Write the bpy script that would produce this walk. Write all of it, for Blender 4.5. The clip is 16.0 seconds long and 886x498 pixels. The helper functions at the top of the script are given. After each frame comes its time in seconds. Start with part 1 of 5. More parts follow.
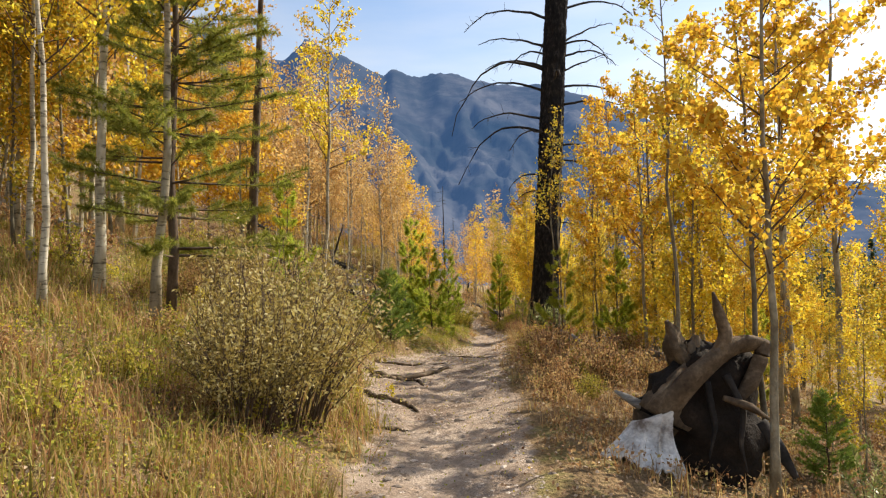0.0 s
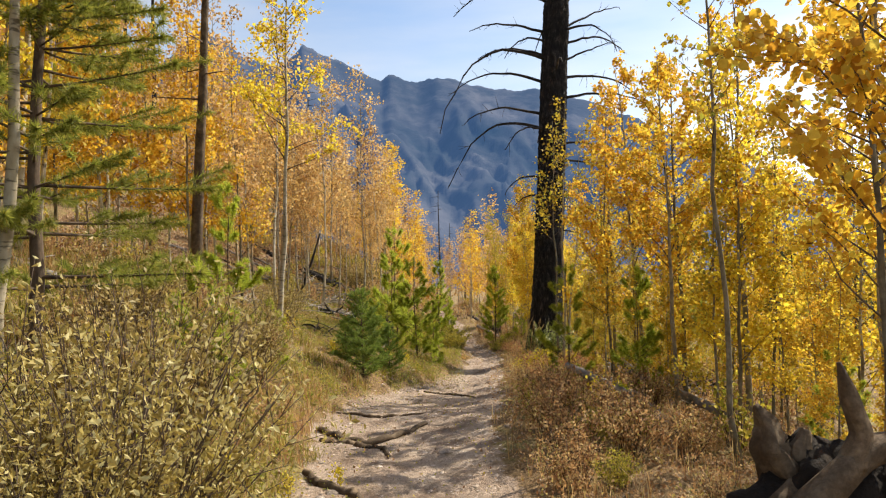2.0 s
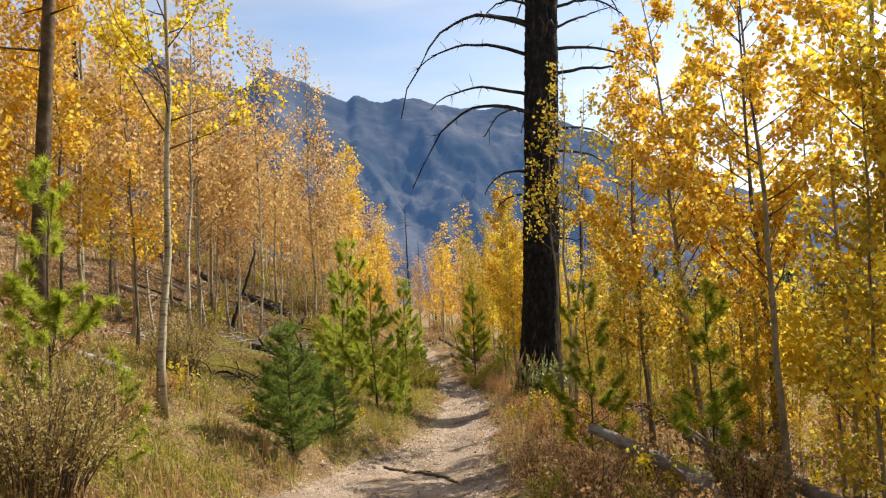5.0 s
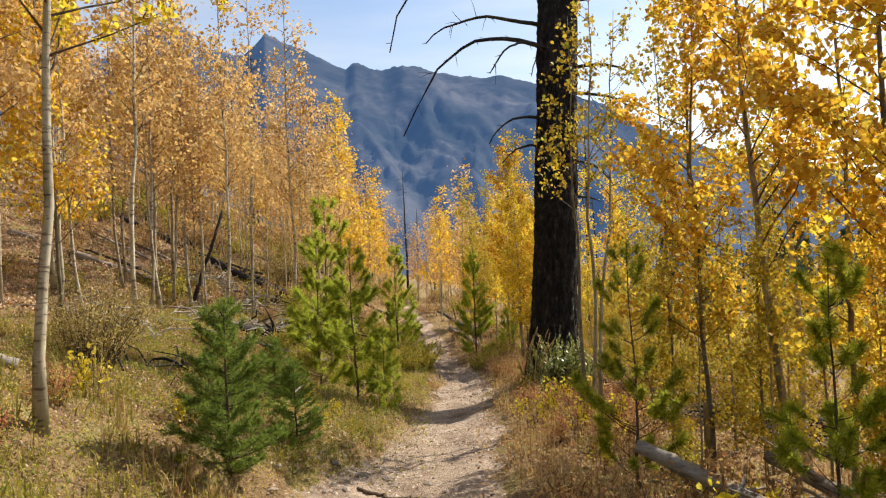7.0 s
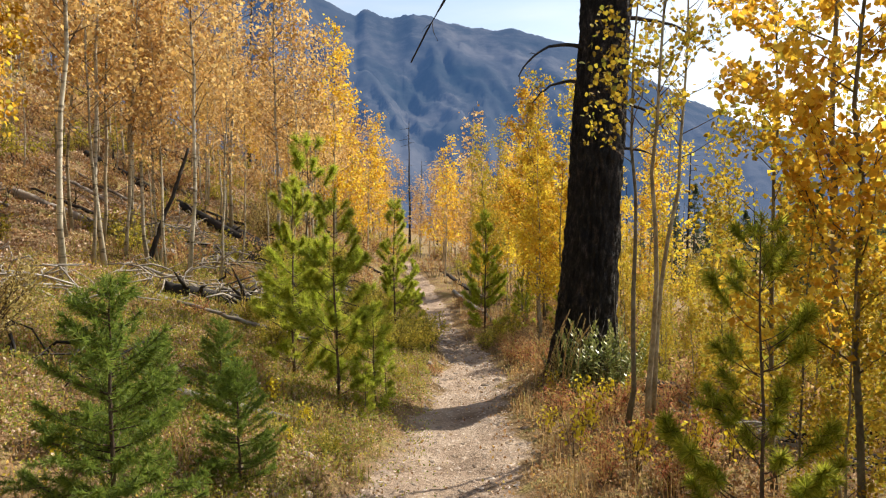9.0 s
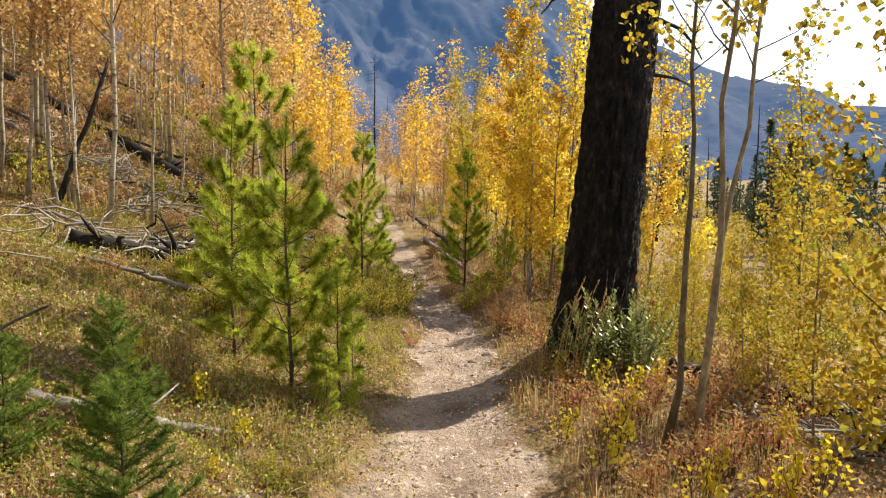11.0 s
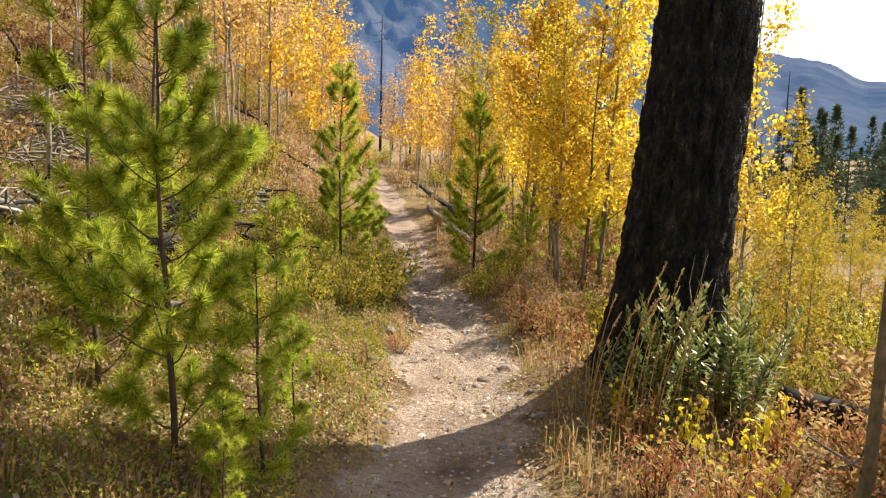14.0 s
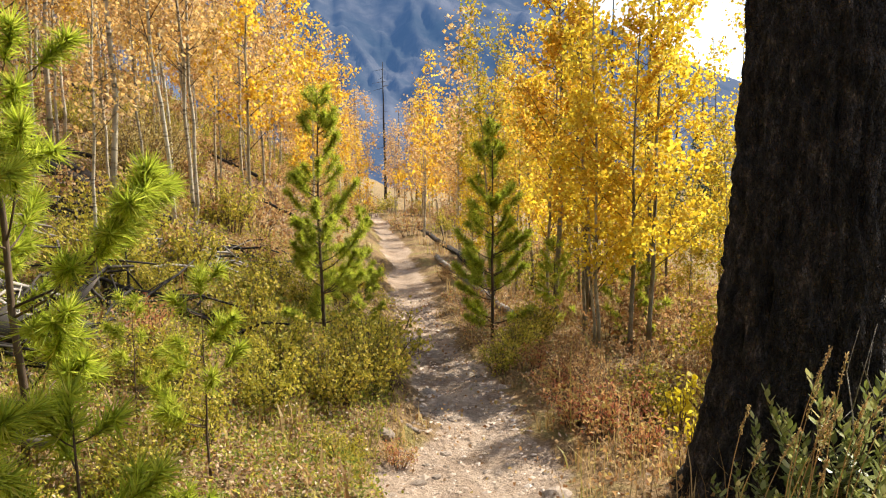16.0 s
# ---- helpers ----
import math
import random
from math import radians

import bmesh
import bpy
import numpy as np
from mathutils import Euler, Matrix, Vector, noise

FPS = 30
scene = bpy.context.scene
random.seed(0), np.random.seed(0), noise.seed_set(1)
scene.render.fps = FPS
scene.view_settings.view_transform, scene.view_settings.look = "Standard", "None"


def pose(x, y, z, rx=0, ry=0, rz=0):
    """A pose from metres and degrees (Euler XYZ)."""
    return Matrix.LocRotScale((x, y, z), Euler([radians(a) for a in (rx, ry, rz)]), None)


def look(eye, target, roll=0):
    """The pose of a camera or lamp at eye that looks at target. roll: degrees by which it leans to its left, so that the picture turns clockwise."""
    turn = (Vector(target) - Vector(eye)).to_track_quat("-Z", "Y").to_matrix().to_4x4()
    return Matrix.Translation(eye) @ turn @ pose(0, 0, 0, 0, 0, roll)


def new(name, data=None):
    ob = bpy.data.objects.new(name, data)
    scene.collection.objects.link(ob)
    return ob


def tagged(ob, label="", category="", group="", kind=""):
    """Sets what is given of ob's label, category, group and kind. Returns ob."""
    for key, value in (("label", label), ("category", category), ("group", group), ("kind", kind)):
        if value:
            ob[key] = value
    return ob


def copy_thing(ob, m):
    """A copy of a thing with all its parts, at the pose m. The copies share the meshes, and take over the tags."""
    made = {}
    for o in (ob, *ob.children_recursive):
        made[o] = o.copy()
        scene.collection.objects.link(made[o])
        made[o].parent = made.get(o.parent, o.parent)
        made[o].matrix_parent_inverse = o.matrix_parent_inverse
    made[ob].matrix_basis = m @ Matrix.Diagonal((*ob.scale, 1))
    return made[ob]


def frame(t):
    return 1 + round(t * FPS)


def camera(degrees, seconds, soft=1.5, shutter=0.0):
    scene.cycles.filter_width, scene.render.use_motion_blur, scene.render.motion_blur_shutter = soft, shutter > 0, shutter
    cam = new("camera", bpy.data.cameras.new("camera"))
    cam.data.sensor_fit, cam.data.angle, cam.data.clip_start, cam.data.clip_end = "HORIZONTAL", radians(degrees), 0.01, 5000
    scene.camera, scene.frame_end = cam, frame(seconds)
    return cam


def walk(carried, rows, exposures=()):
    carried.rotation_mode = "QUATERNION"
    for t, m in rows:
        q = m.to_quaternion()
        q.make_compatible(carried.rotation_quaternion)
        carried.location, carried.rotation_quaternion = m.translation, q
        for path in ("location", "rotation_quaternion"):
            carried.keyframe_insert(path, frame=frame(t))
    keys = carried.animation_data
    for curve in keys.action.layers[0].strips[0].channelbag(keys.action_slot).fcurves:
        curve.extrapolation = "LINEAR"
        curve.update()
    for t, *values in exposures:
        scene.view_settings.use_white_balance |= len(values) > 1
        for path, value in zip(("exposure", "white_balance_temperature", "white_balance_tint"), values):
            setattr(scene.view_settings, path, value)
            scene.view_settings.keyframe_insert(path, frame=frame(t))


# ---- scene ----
cam = camera(61.6, 16.0, soft=1.2)
PATH = [
    (0, (0.071, -0.055, 1.537), (0.047, 1.943, 1.622), -1.3),
    (0.5, (0.06, 0.475, 1.589), (0.039, 2.473, 1.672), -1.0),
    (1, (0.138, 1.047, 1.676), (0.113, 3.045, 1.758), -1.1),
    (1.5, (0.228, 1.661, 1.734), (0.204, 3.659, 1.826), -1.1),
    (2, (0.291, 2.198, 1.801), (0.272, 4.196, 1.899), -1.6),
    (2.5, (0.311, 2.771, 1.831), (0.299, 4.769, 1.935), -1.8),
    (3, (0.29, 3.346, 1.818), (0.291, 5.342, 1.932), -2.1),
    (3.5, (0.248, 3.885, 1.847), (0.267, 5.882, 1.972), -2.2),
    (4, (0.258, 4.491, 1.886), (0.294, 6.486, 2.029), -2.4),
    (4.2, (0.251, 4.77, 1.902), (0.297, 6.763, 2.054), -2.5),
    (6.3, (0.478, 6.963, 1.897), (0.554, 8.958, 2.017), -3.5),
    (6.5, (0.464, 7.166, 1.877), (0.537, 9.162, 1.99), -3.4),
    (7, (0.436, 7.819, 1.911), (0.499, 9.817, 1.975), -2.9),
    (7.5, (0.386, 8.482, 1.919), (0.439, 10.481, 1.944), -1.8),
    (8, (0.417, 9.047, 1.983), (0.456, 11.046, 1.969), -1.1),
    (8.2, (0.441, 9.243, 1.999), (0.476, 11.243, 1.976), -1.0),
    (10.3, (0.302, 11.191, 2.042), (0.405, 13.183, 1.895), 1.1),
    (10.5, (0.286, 11.359, 2.047), (0.403, 13.348, 1.882), 0.9),
    (11, (0.268, 11.814, 2.032), (0.421, 13.796, 1.814), 0.9),
    (11.5, (0.265, 12.253, 1.978), (0.446, 14.226, 1.709), 1.4),
    (12, (0.283, 12.639, 1.912), (0.477, 14.607, 1.609), 2.2),
    (12.5, (0.36, 13.01, 1.87), (0.541, 14.976, 1.548), 2.4),
    (13, (0.426, 13.398, 1.817), (0.59, 15.365, 1.494), 2.5),
    (13.5, (0.471, 13.747, 1.777), (0.618, 15.717, 1.464), 2.2),
    (14, (0.508, 14.192, 1.745), (0.639, 16.166, 1.452), 1.7),
    (14.5, (0.52, 14.606, 1.72), (0.643, 16.584, 1.454), 1.2),
    (15, (0.543, 15.077, 1.675), (0.658, 17.06, 1.441), 0.3),
    (15.5, (0.579, 15.498, 1.648), (0.688, 17.485, 1.448), -0.3),
    (16, (0.629, 15.864, 1.659), (0.731, 17.854, 1.487), -1.1),
]
walk(cam, [(t, look(eye, target, roll)) for t, eye, target, roll in PATH], [(0, 0.62), (7.5, 0.62), (10.5, 0.78), (13.5, 0.95), (16, 1.0)])



# ---- light ----
SUN_TURN, SUN_HEIGHT = 57.0, 45.0      # degrees right of the way walked, above the horizon
world = bpy.data.worlds.new("world")
scene.world = world
world.use_nodes = True
wn = world.node_tree
sky = wn.nodes.new("ShaderNodeTexSky")
sky.sky_type, sky.sun_disc = "NISHITA", False
sky.sun_elevation, sky.sun_rotation = radians(SUN_HEIGHT), radians(SUN_TURN)
sky.air_density, sky.dust_density, sky.ozone_density = 1.0, 1.2, 1.0
way_up = wn.nodes.new("ShaderNodeTexCoord")
stretch = wn.nodes.new("ShaderNodeMapping")
stretch.inputs["Scale"].default_value = (1.0, 1.6, 5.0)
stretch.inputs["Rotation"].default_value = (0.0, 0.5, 0.3)
veil = wn.nodes.new("ShaderNodeTexNoise")
veil.inputs["Scale"].default_value, veil.inputs["Detail"].default_value = 2.2, 7.0
thin_cloud = wn.nodes.new("ShaderNodeMapRange")
thin_cloud.inputs["From Min"].default_value, thin_cloud.inputs["From Max"].default_value = 0.32, 0.66
pale = wn.nodes.new("ShaderNodeHueSaturation")
pale.inputs["Saturation"].default_value, pale.inputs["Value"].default_value = 0.42, 1.0
wn.links.new(way_up.outputs["Generated"], stretch.inputs[0])
wn.links.new(stretch.outputs[0], veil.inputs["Vector"])
wn.links.new(veil.outputs[0], thin_cloud.inputs[0])
wn.links.new(thin_cloud.outputs[0], pale.inputs["Fac"])
wn.links.new(sky.outputs[0], pale.inputs["Color"])
wn.links.new(pale.outputs[0], wn.nodes["Background"].inputs[0])
wn.nodes["Background"].inputs[1].default_value = 0.12
sun_data = bpy.data.lights.new("sun", "SUN")
sun_data.energy, sun_data.angle, sun_data.color = 4.8, radians(0.55), (1.0, 0.91, 0.76)
sun = new("sun", sun_data)
sun_way = Vector((math.sin(radians(SUN_TURN)) * math.cos(radians(SUN_HEIGHT)), math.cos(radians(SUN_TURN)) * math.cos(radians(SUN_HEIGHT)), math.sin(radians(SUN_HEIGHT))))
sun.matrix_world = look(sun_way * 60, (0, 0, 0))


# ---- materials ----
def node(tree, kind, **values):
    n = tree.nodes.new(kind)
    for key, value in values.items():
        n.inputs[key.replace("_", " ")].default_value = value
    return n


def ramp(tree, source, colours):
    r = tree.nodes.new("ShaderNodeValToRGB")
    el = r.color_ramp.elements
    while len(el) < len(colours):
        el.new(0.5)
    for e, (at, c) in zip(el, colours):
        e.position, e.color = at, (*c, 1)
    tree.links.new(source, r.inputs[0])
    return r.outputs[0]


def mixed(tree, factor, a, b, mode="MIX"):
    m = tree.nodes.new("ShaderNodeMix")
    m.data_type, m.blend_type = "RGBA", mode
    for socket, value in ((m.inputs[0], factor), (m.inputs[6], a), (m.inputs[7], b)):
        if hasattr(value, "is_linked"):
            tree.links.new(value, socket)
        else:
            socket.default_value = value if isinstance(value, float) else (*value, 1)
    return m.outputs[2]


def noise_of(tree, scale, stretch=(1, 1, 1), detail=6.0, rough=0.6, world_space=False):
    co = tree.nodes.new("ShaderNodeTexCoord")
    mp = tree.nodes.new("ShaderNodeMapping")
    mp.inputs["Scale"].default_value = stretch
    if world_space:
        geo = tree.nodes.new("ShaderNodeNewGeometry")
        tree.links.new(geo.outputs["Position"], mp.inputs[0])
    else:
        tree.links.new(co.outputs["Object"], mp.inputs[0])
    n = node(tree, "ShaderNodeTexNoise", Scale=scale, Detail=detail, Roughness=rough)
    tree.links.new(mp.outputs[0], n.inputs["Vector"])
    return n.outputs[0]


def bump(tree, height, strength, distance, onto):
    b = node(tree, "ShaderNodeBump", Strength=strength, Distance=distance)
    tree.links.new(height, b.inputs["Height"])
    tree.links.new(b.outputs[0], onto.inputs["Normal"])


def started(name):
    m = bpy.data.materials.new(name)
    m.use_nodes = True
    return m, m.node_tree, m.node_tree.nodes["Principled BSDF"]


def surface(name, colours, scale, stretch=(1, 1, 1), fine=None, rough=0.9, strength=0.5, distance=0.01, spread=0.25, world_space=False):
    """Two scales of noise through a ramp, with relief and a drift of tone from object to object."""
    m, t, bsdf = started(name)
    a = noise_of(t, scale, stretch, world_space=world_space)
    c = ramp(t, a, colours)
    b = noise_of(t, fine or scale * 6, stretch, world_space=world_space)
    grain = ramp(t, b, ((0.3, (0.6, 0.6, 0.6)), (0.7, (1.25, 1.25, 1.25))))
    c = mixed(t, 0.8, c, grain, "MULTIPLY")
    info = t.nodes.new("ShaderNodeObjectInfo")
    tone = ramp(t, info.outputs["Random"], ((0.0, (1 - spread,) * 3), (1.0, (1 + spread * 0.4,) * 3)))
    c = mixed(t, 1.0, c, tone, "MULTIPLY")
    t.links.new(c, bsdf.inputs["Base Color"])
    bsdf.inputs["Roughness"].default_value = rough
    bsdf.inputs["Specular IOR Level"].default_value = 0.25
    mix = mixed(t, 0.5, a, b)
    bump(t, mix, strength, distance, bsdf)
    return m


def foliage(name, colours, through_light=0.45, rough=0.55, drift=0.1):
    """Thin leaves: each island its own tone, part of the light let through."""
    m, t, bsdf = started(name)
    geo = t.nodes.new("ShaderNodeNewGeometry")
    c = ramp(t, geo.outputs["Random Per Island"], colours)
    info = t.nodes.new("ShaderNodeObjectInfo")
    tone = ramp(t, info.outputs["Random"], ((0.0, (1 - drift, 1 - drift * 1.6, 1 - drift)), (1.0, (1.0, 1.0, 1.0))))
    c = mixed(t, 1.0, c, tone, "MULTIPLY")
    patch = ramp(t, noise_of(t, 40.0), ((0.3, (0.88, 0.85, 0.8)), (0.6, (1.0, 1.0, 1.0))))
    c = mixed(t, 1.0, c, patch, "MULTIPLY")
    t.links.new(c, bsdf.inputs["Base Color"])
    bsdf.inputs["Roughness"].default_value = rough
    bsdf.inputs["Specular IOR Level"].default_value = 0.3
    tr = t.nodes.new("ShaderNodeBsdfTranslucent")
    t.links.new(c, tr.inputs[0])
    mx = t.nodes.new("ShaderNodeMixShader")
    mx.inputs[0].default_value = through_light
    t.links.new(bsdf.outputs[0], mx.inputs[1])
    t.links.new(tr.outputs[0], mx.inputs[2])
    t.links.new(mx.outputs[0], t.nodes["Material Output"].inputs[0])
    return m


def aspen_bark():
    m, t, bsdf = started("aspen_bark")
    base = ramp(t, noise_of(t, 9.0, (1, 1, 0.4)), ((0.3, (0.22, 0.19, 0.13)), (0.5, (0.42, 0.38, 0.29)), (0.7, (0.58, 0.55, 0.47))))
    scars = ramp(t, noise_of(t, 14.0, (0.6, 0.6, 2.4), 3.0), ((0.36, (0.12, 0.1, 0.08)), (0.46, (1, 1, 1))))
    c = mixed(t, 0.75, base, scars, "MULTIPLY")
    info = t.nodes.new("ShaderNodeObjectInfo")
    tone = ramp(t, info.outputs["Random"], ((0.0, (0.75, 0.7, 0.62)), (0.5, (1.0, 0.96, 0.9)), (1.0, (1.25, 1.24, 1.2))))
    c = mixed(t, 1.0, c, tone, "MULTIPLY")
    t.links.new(c, bsdf.inputs["Base Color"])
    bsdf.inputs["Roughness"].default_value = 0.75
    bsdf.inputs["Specular IOR Level"].default_value = 0.25
    bump(t, noise_of(t, 30.0, (1, 1, 2.0)), 0.4, 0.004, bsdf)
    return m


def charred_bark():
    m, t, bsdf = started("charred_bark")
    co = t.nodes.new("ShaderNodeTexCoord")
    mp = t.nodes.new("ShaderNodeMapping")
    mp.inputs["Scale"].default_value = (16, 16, 8.0)
    t.links.new(co.outputs["Object"], mp.inputs[0])
    v = t.nodes.new("ShaderNodeTexVoronoi")
    v.feature = "DISTANCE_TO_EDGE"
    t.links.new(mp.outputs[0], v.inputs["Vector"])
    n = noise_of(t, 13.0, (1, 1, 0.5), 10.0, 0.8)
    c = ramp(t, n, ((0.38, (0.02, 0.018, 0.018)), (0.5, (0.045, 0.039, 0.036)), (0.58, (0.1, 0.082, 0.072)), (0.68, (0.34, 0.265, 0.22))))
    t.links.new(c, bsdf.inputs["Base Color"])
    bsdf.inputs["Roughness"].default_value = 0.8
    bsdf.inputs["Specular IOR Level"].default_value = 0.2
    plates = ramp(t, v.outputs["Distance"], ((0.0, (0, 0, 0)), (0.25, (1, 1, 1))))
    rough = mixed(t, 0.45, plates, noise_of(t, 28.0, (1, 1, 0.35)))
    bump(t, rough, 1.0, 0.1, bsdf)
    return m


def earth():
    """Forest floor and trodden trail in one: the vertex layer 'trodden' says where feet have bared the soil."""
    m, t, bsdf = started("earth")
    at = t.nodes.new("ShaderNodeAttribute")
    at.attribute_name = "trodden"
    big = noise_of(t, 1.9, world_space=True)
    fine = noise_of(t, 24.0, world_space=True)
    grit = noise_of(t, 90.0, world_space=True)
    dirt = ramp(t, big, ((0.3, (0.18, 0.127, 0.09)), (0.46, (0.36, 0.275, 0.205)), (0.64, (0.48, 0.385, 0.3))))
    dirt = mixed(t, 0.7, dirt, ramp(t, fine, ((0.3, (0.6, 0.57, 0.55)), (0.62, (1.12, 1.1, 1.08)))), "MULTIPLY")
    dirt = mixed(t, 0.4, dirt, ramp(t, grit, ((0.35, (0.6, 0.6, 0.6)), (0.6, (1.15, 1.15, 1.15)))), "MULTIPLY")
    duff = ramp(t, noise_of(t, 2.3, world_space=True), ((0.3, (0.12, 0.082, 0.044)), (0.5, (0.27, 0.185, 0.1)), (0.62, (0.23, 0.2, 0.075)), (0.75, (0.4, 0.3, 0.165))))
    duff = mixed(t, 0.85, duff, ramp(t, noise_of(t, 38.0, world_space=True), ((0.3, (0.35, 0.33, 0.3)), (0.65, (1.4, 1.35, 1.25)))), "MULTIPLY")
    edge = t.nodes.new("ShaderNodeMath")
    edge.operation = "ADD"
    t.links.new(at.outputs["Fac"], edge.inputs[0])
    shift = t.nodes.new("ShaderNodeMath")
    shift.operation = "MULTIPLY_ADD"
    shift.inputs[1].default_value, shift.inputs[2].default_value = 1.0, -0.5
    t.links.new(noise_of(t, 7.0, world_space=True), shift.inputs[0])
    t.links.new(shift.outputs[0], edge.inputs[1])
    mask = ramp(t, edge.outputs[0], ((0.38, (0, 0, 0)), (0.62, (1, 1, 1))))
    c = mixed(t, mask, duff, dirt)
    t.links.new(c, bsdf.inputs["Base Color"])
    bsdf.inputs["Roughness"].default_value = 0.95
    bsdf.inputs["Specular IOR Level"].default_value = 0.15
    bump(t, mixed(t, 0.3, fine, grit), 1.0, 0.055, bsdf)
    return m


def mountain_rock():
    """Far slopes: rock and dark forest, with two kilometres of blue haze put in as a glow."""
    m, t, bsdf = started("mountain_rock")
    n = noise_of(t, 0.004, (1, 1, 0.7), 10.0, 0.7)
    f = noise_of(t, 0.0022, (1, 1, 1), 8.0, 0.6)
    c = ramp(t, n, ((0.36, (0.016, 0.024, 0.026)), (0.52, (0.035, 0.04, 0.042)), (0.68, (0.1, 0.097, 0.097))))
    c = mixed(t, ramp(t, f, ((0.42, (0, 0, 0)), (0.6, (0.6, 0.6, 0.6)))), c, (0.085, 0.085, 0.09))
    t.links.new(c, bsdf.inputs["Base Color"])
    bsdf.inputs["Roughness"].default_value = 1.0
    bsdf.inputs["Specular IOR Level"].default_value = 0.0
    # air haze imitated by an even blue emission over the rock
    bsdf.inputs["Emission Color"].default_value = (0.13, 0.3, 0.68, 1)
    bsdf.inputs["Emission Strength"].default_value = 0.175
    bump(t, n, 0.5, 18.0, bsdf)
    return m


GOLD = ((0.0, (0.55, 0.29, 0.03)), (0.25, (0.74, 0.45, 0.04)), (0.55, (0.83, 0.57, 0.05)), (0.85, (0.86, 0.66, 0.09)), (1.0, (0.68, 0.62, 0.1)))
M_GOLD = foliage("aspen_leaf_gold", GOLD, 0.62)
M_AMBER = foliage("aspen_leaf_amber", ((0.0, (0.46, 0.27, 0.1)), (0.4, (0.68, 0.45, 0.15)), (0.8, (0.78, 0.57, 0.22)), (1.0, (0.66, 0.54, 0.3))), 0.55)
M_YELLOW = foliage("aspen_leaf_yellow", ((0.0, (0.58, 0.38, 0.03)), (0.3, (0.78, 0.57, 0.04)), (0.7, (0.87, 0.7, 0.06)), (1.0, (0.76, 0.7, 0.1))), 0.62)
M_LEMON = foliage("aspen_leaf_lemon", ((0.0, (0.34, 0.23, 0.03)), (0.35, (0.52, 0.38, 0.035)), (0.7, (0.66, 0.51, 0.05)), (0.85, (0.42, 0.41, 0.05)), (1.0, (0.3, 0.33, 0.045))), 0.5)
M_NEEDLE = foliage("pine_needle", ((0.0, (0.22, 0.28, 0.03)), (0.5, (0.45, 0.54, 0.05)), (0.85, (0.62, 0.7, 0.08)), (1.0, (0.7, 0.66, 0.14))), 0.62)
M_SPRUCE = foliage("spruce_needle", ((0.0, (0.12, 0.19, 0.03)), (0.6, (0.22, 0.34, 0.05)), (1.0, (0.36, 0.47, 0.08))), 0.5)
M_BOUGH = foliage("pine_bough", ((0.0, (0.15, 0.18, 0.025)), (0.5, (0.29, 0.33, 0.05)), (0.85, (0.4, 0.43, 0.07)), (1.0, (0.55, 0.48, 0.12))), 0.5)
M_WILLOW = foliage("willow_leaf", ((0.0, (0.22, 0.16, 0.04)), (0.35, (0.42, 0.32, 0.08)), (0.7, (0.56, 0.46, 0.15)), (1.0, (0.72, 0.65, 0.32))), 0.4)
M_RUSSET = foliage("russet_leaf", ((0.0, (0.28, 0.14, 0.06)), (0.45, (0.52, 0.32, 0.13)), (0.8, (0.68, 0.5, 0.24)), (1.0, (0.56, 0.5, 0.14))), 0.5)
M_OLIVE = foliage("olive_leaf", ((0.0, (0.22, 0.24, 0.03)), (0.4, (0.44, 0.42, 0.05)), (0.8, (0.65, 0.55, 0.07)), (1.0, (0.76, 0.66, 0.15))), 0.45)
M_SAGE = foliage("sage_leaf", ((0.0, (0.13, 0.17, 0.04)), (0.5, (0.28, 0.33, 0.08)), (0.85, (0.5, 0.52, 0.2)), (1.0, (0.66, 0.62, 0.26))), 0.35, 0.32)
M_STRAW = foliage("dry_grass", ((0.0, (0.3, 0.19, 0.07)), (0.4, (0.5, 0.35, 0.14)), (0.8, (0.68, 0.53, 0.25)), (1.0, (0.45, 0.44, 0.1))), 0.45)
M_GREEN = foliage("green_grass", ((0.0, (0.16, 0.16, 0.03)), (0.5, (0.33, 0.31, 0.05)), (0.9, (0.5, 0.42, 0.1)), (1.0, (0.6, 0.48, 0.2))), 0.45)
M_RED = foliage("fireweed_leaf", ((0.0, (0.44, 0.14, 0.08)), (0.3, (0.6, 0.26, 0.13)), (0.55, (0.66, 0.42, 0.17)), (0.8, (0.68, 0.52, 0.18)), (1.0, (0.5, 0.48, 0.12))), 0.45)
M_LITTER = foliage("leaf_litter", ((0.0, (0.24, 0.12, 0.05)), (0.4, (0.46, 0.29, 0.14)), (0.75, (0.62, 0.49, 0.33)), (0.92, (0.72, 0.6, 0.45)), (1.0, (0.75, 0.5, 0.06))), 0.25)
M_COVER = foliage("creeping_leaf", ((0.0, (0.13, 0.18, 0.03)), (0.4, (0.27, 0.34, 0.05)), (0.75, (0.46, 0.48, 0.08)), (0.92, (0.6, 0.54, 0.12)), (1.0, (0.55, 0.24, 0.1))), 0.42)
M_BRIGHT = foliage("bright_yellow_leaf", ((0.0, (0.62, 0.5, 0.03)), (0.5, (0.8, 0.68, 0.04)), (1.0, (0.85, 0.76, 0.1))), 0.5)
M_ASPEN = aspen_bark()
M_CHAR = charred_bark()
M_TWIG = surface("brown_twig", ((0.3, (0.07, 0.045, 0.03)), (0.7, (0.18, 0.13, 0.09))), 20.0, strength=0.2)
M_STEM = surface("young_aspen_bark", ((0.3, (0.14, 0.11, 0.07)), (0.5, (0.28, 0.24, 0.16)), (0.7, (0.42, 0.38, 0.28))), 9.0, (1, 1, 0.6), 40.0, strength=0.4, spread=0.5)
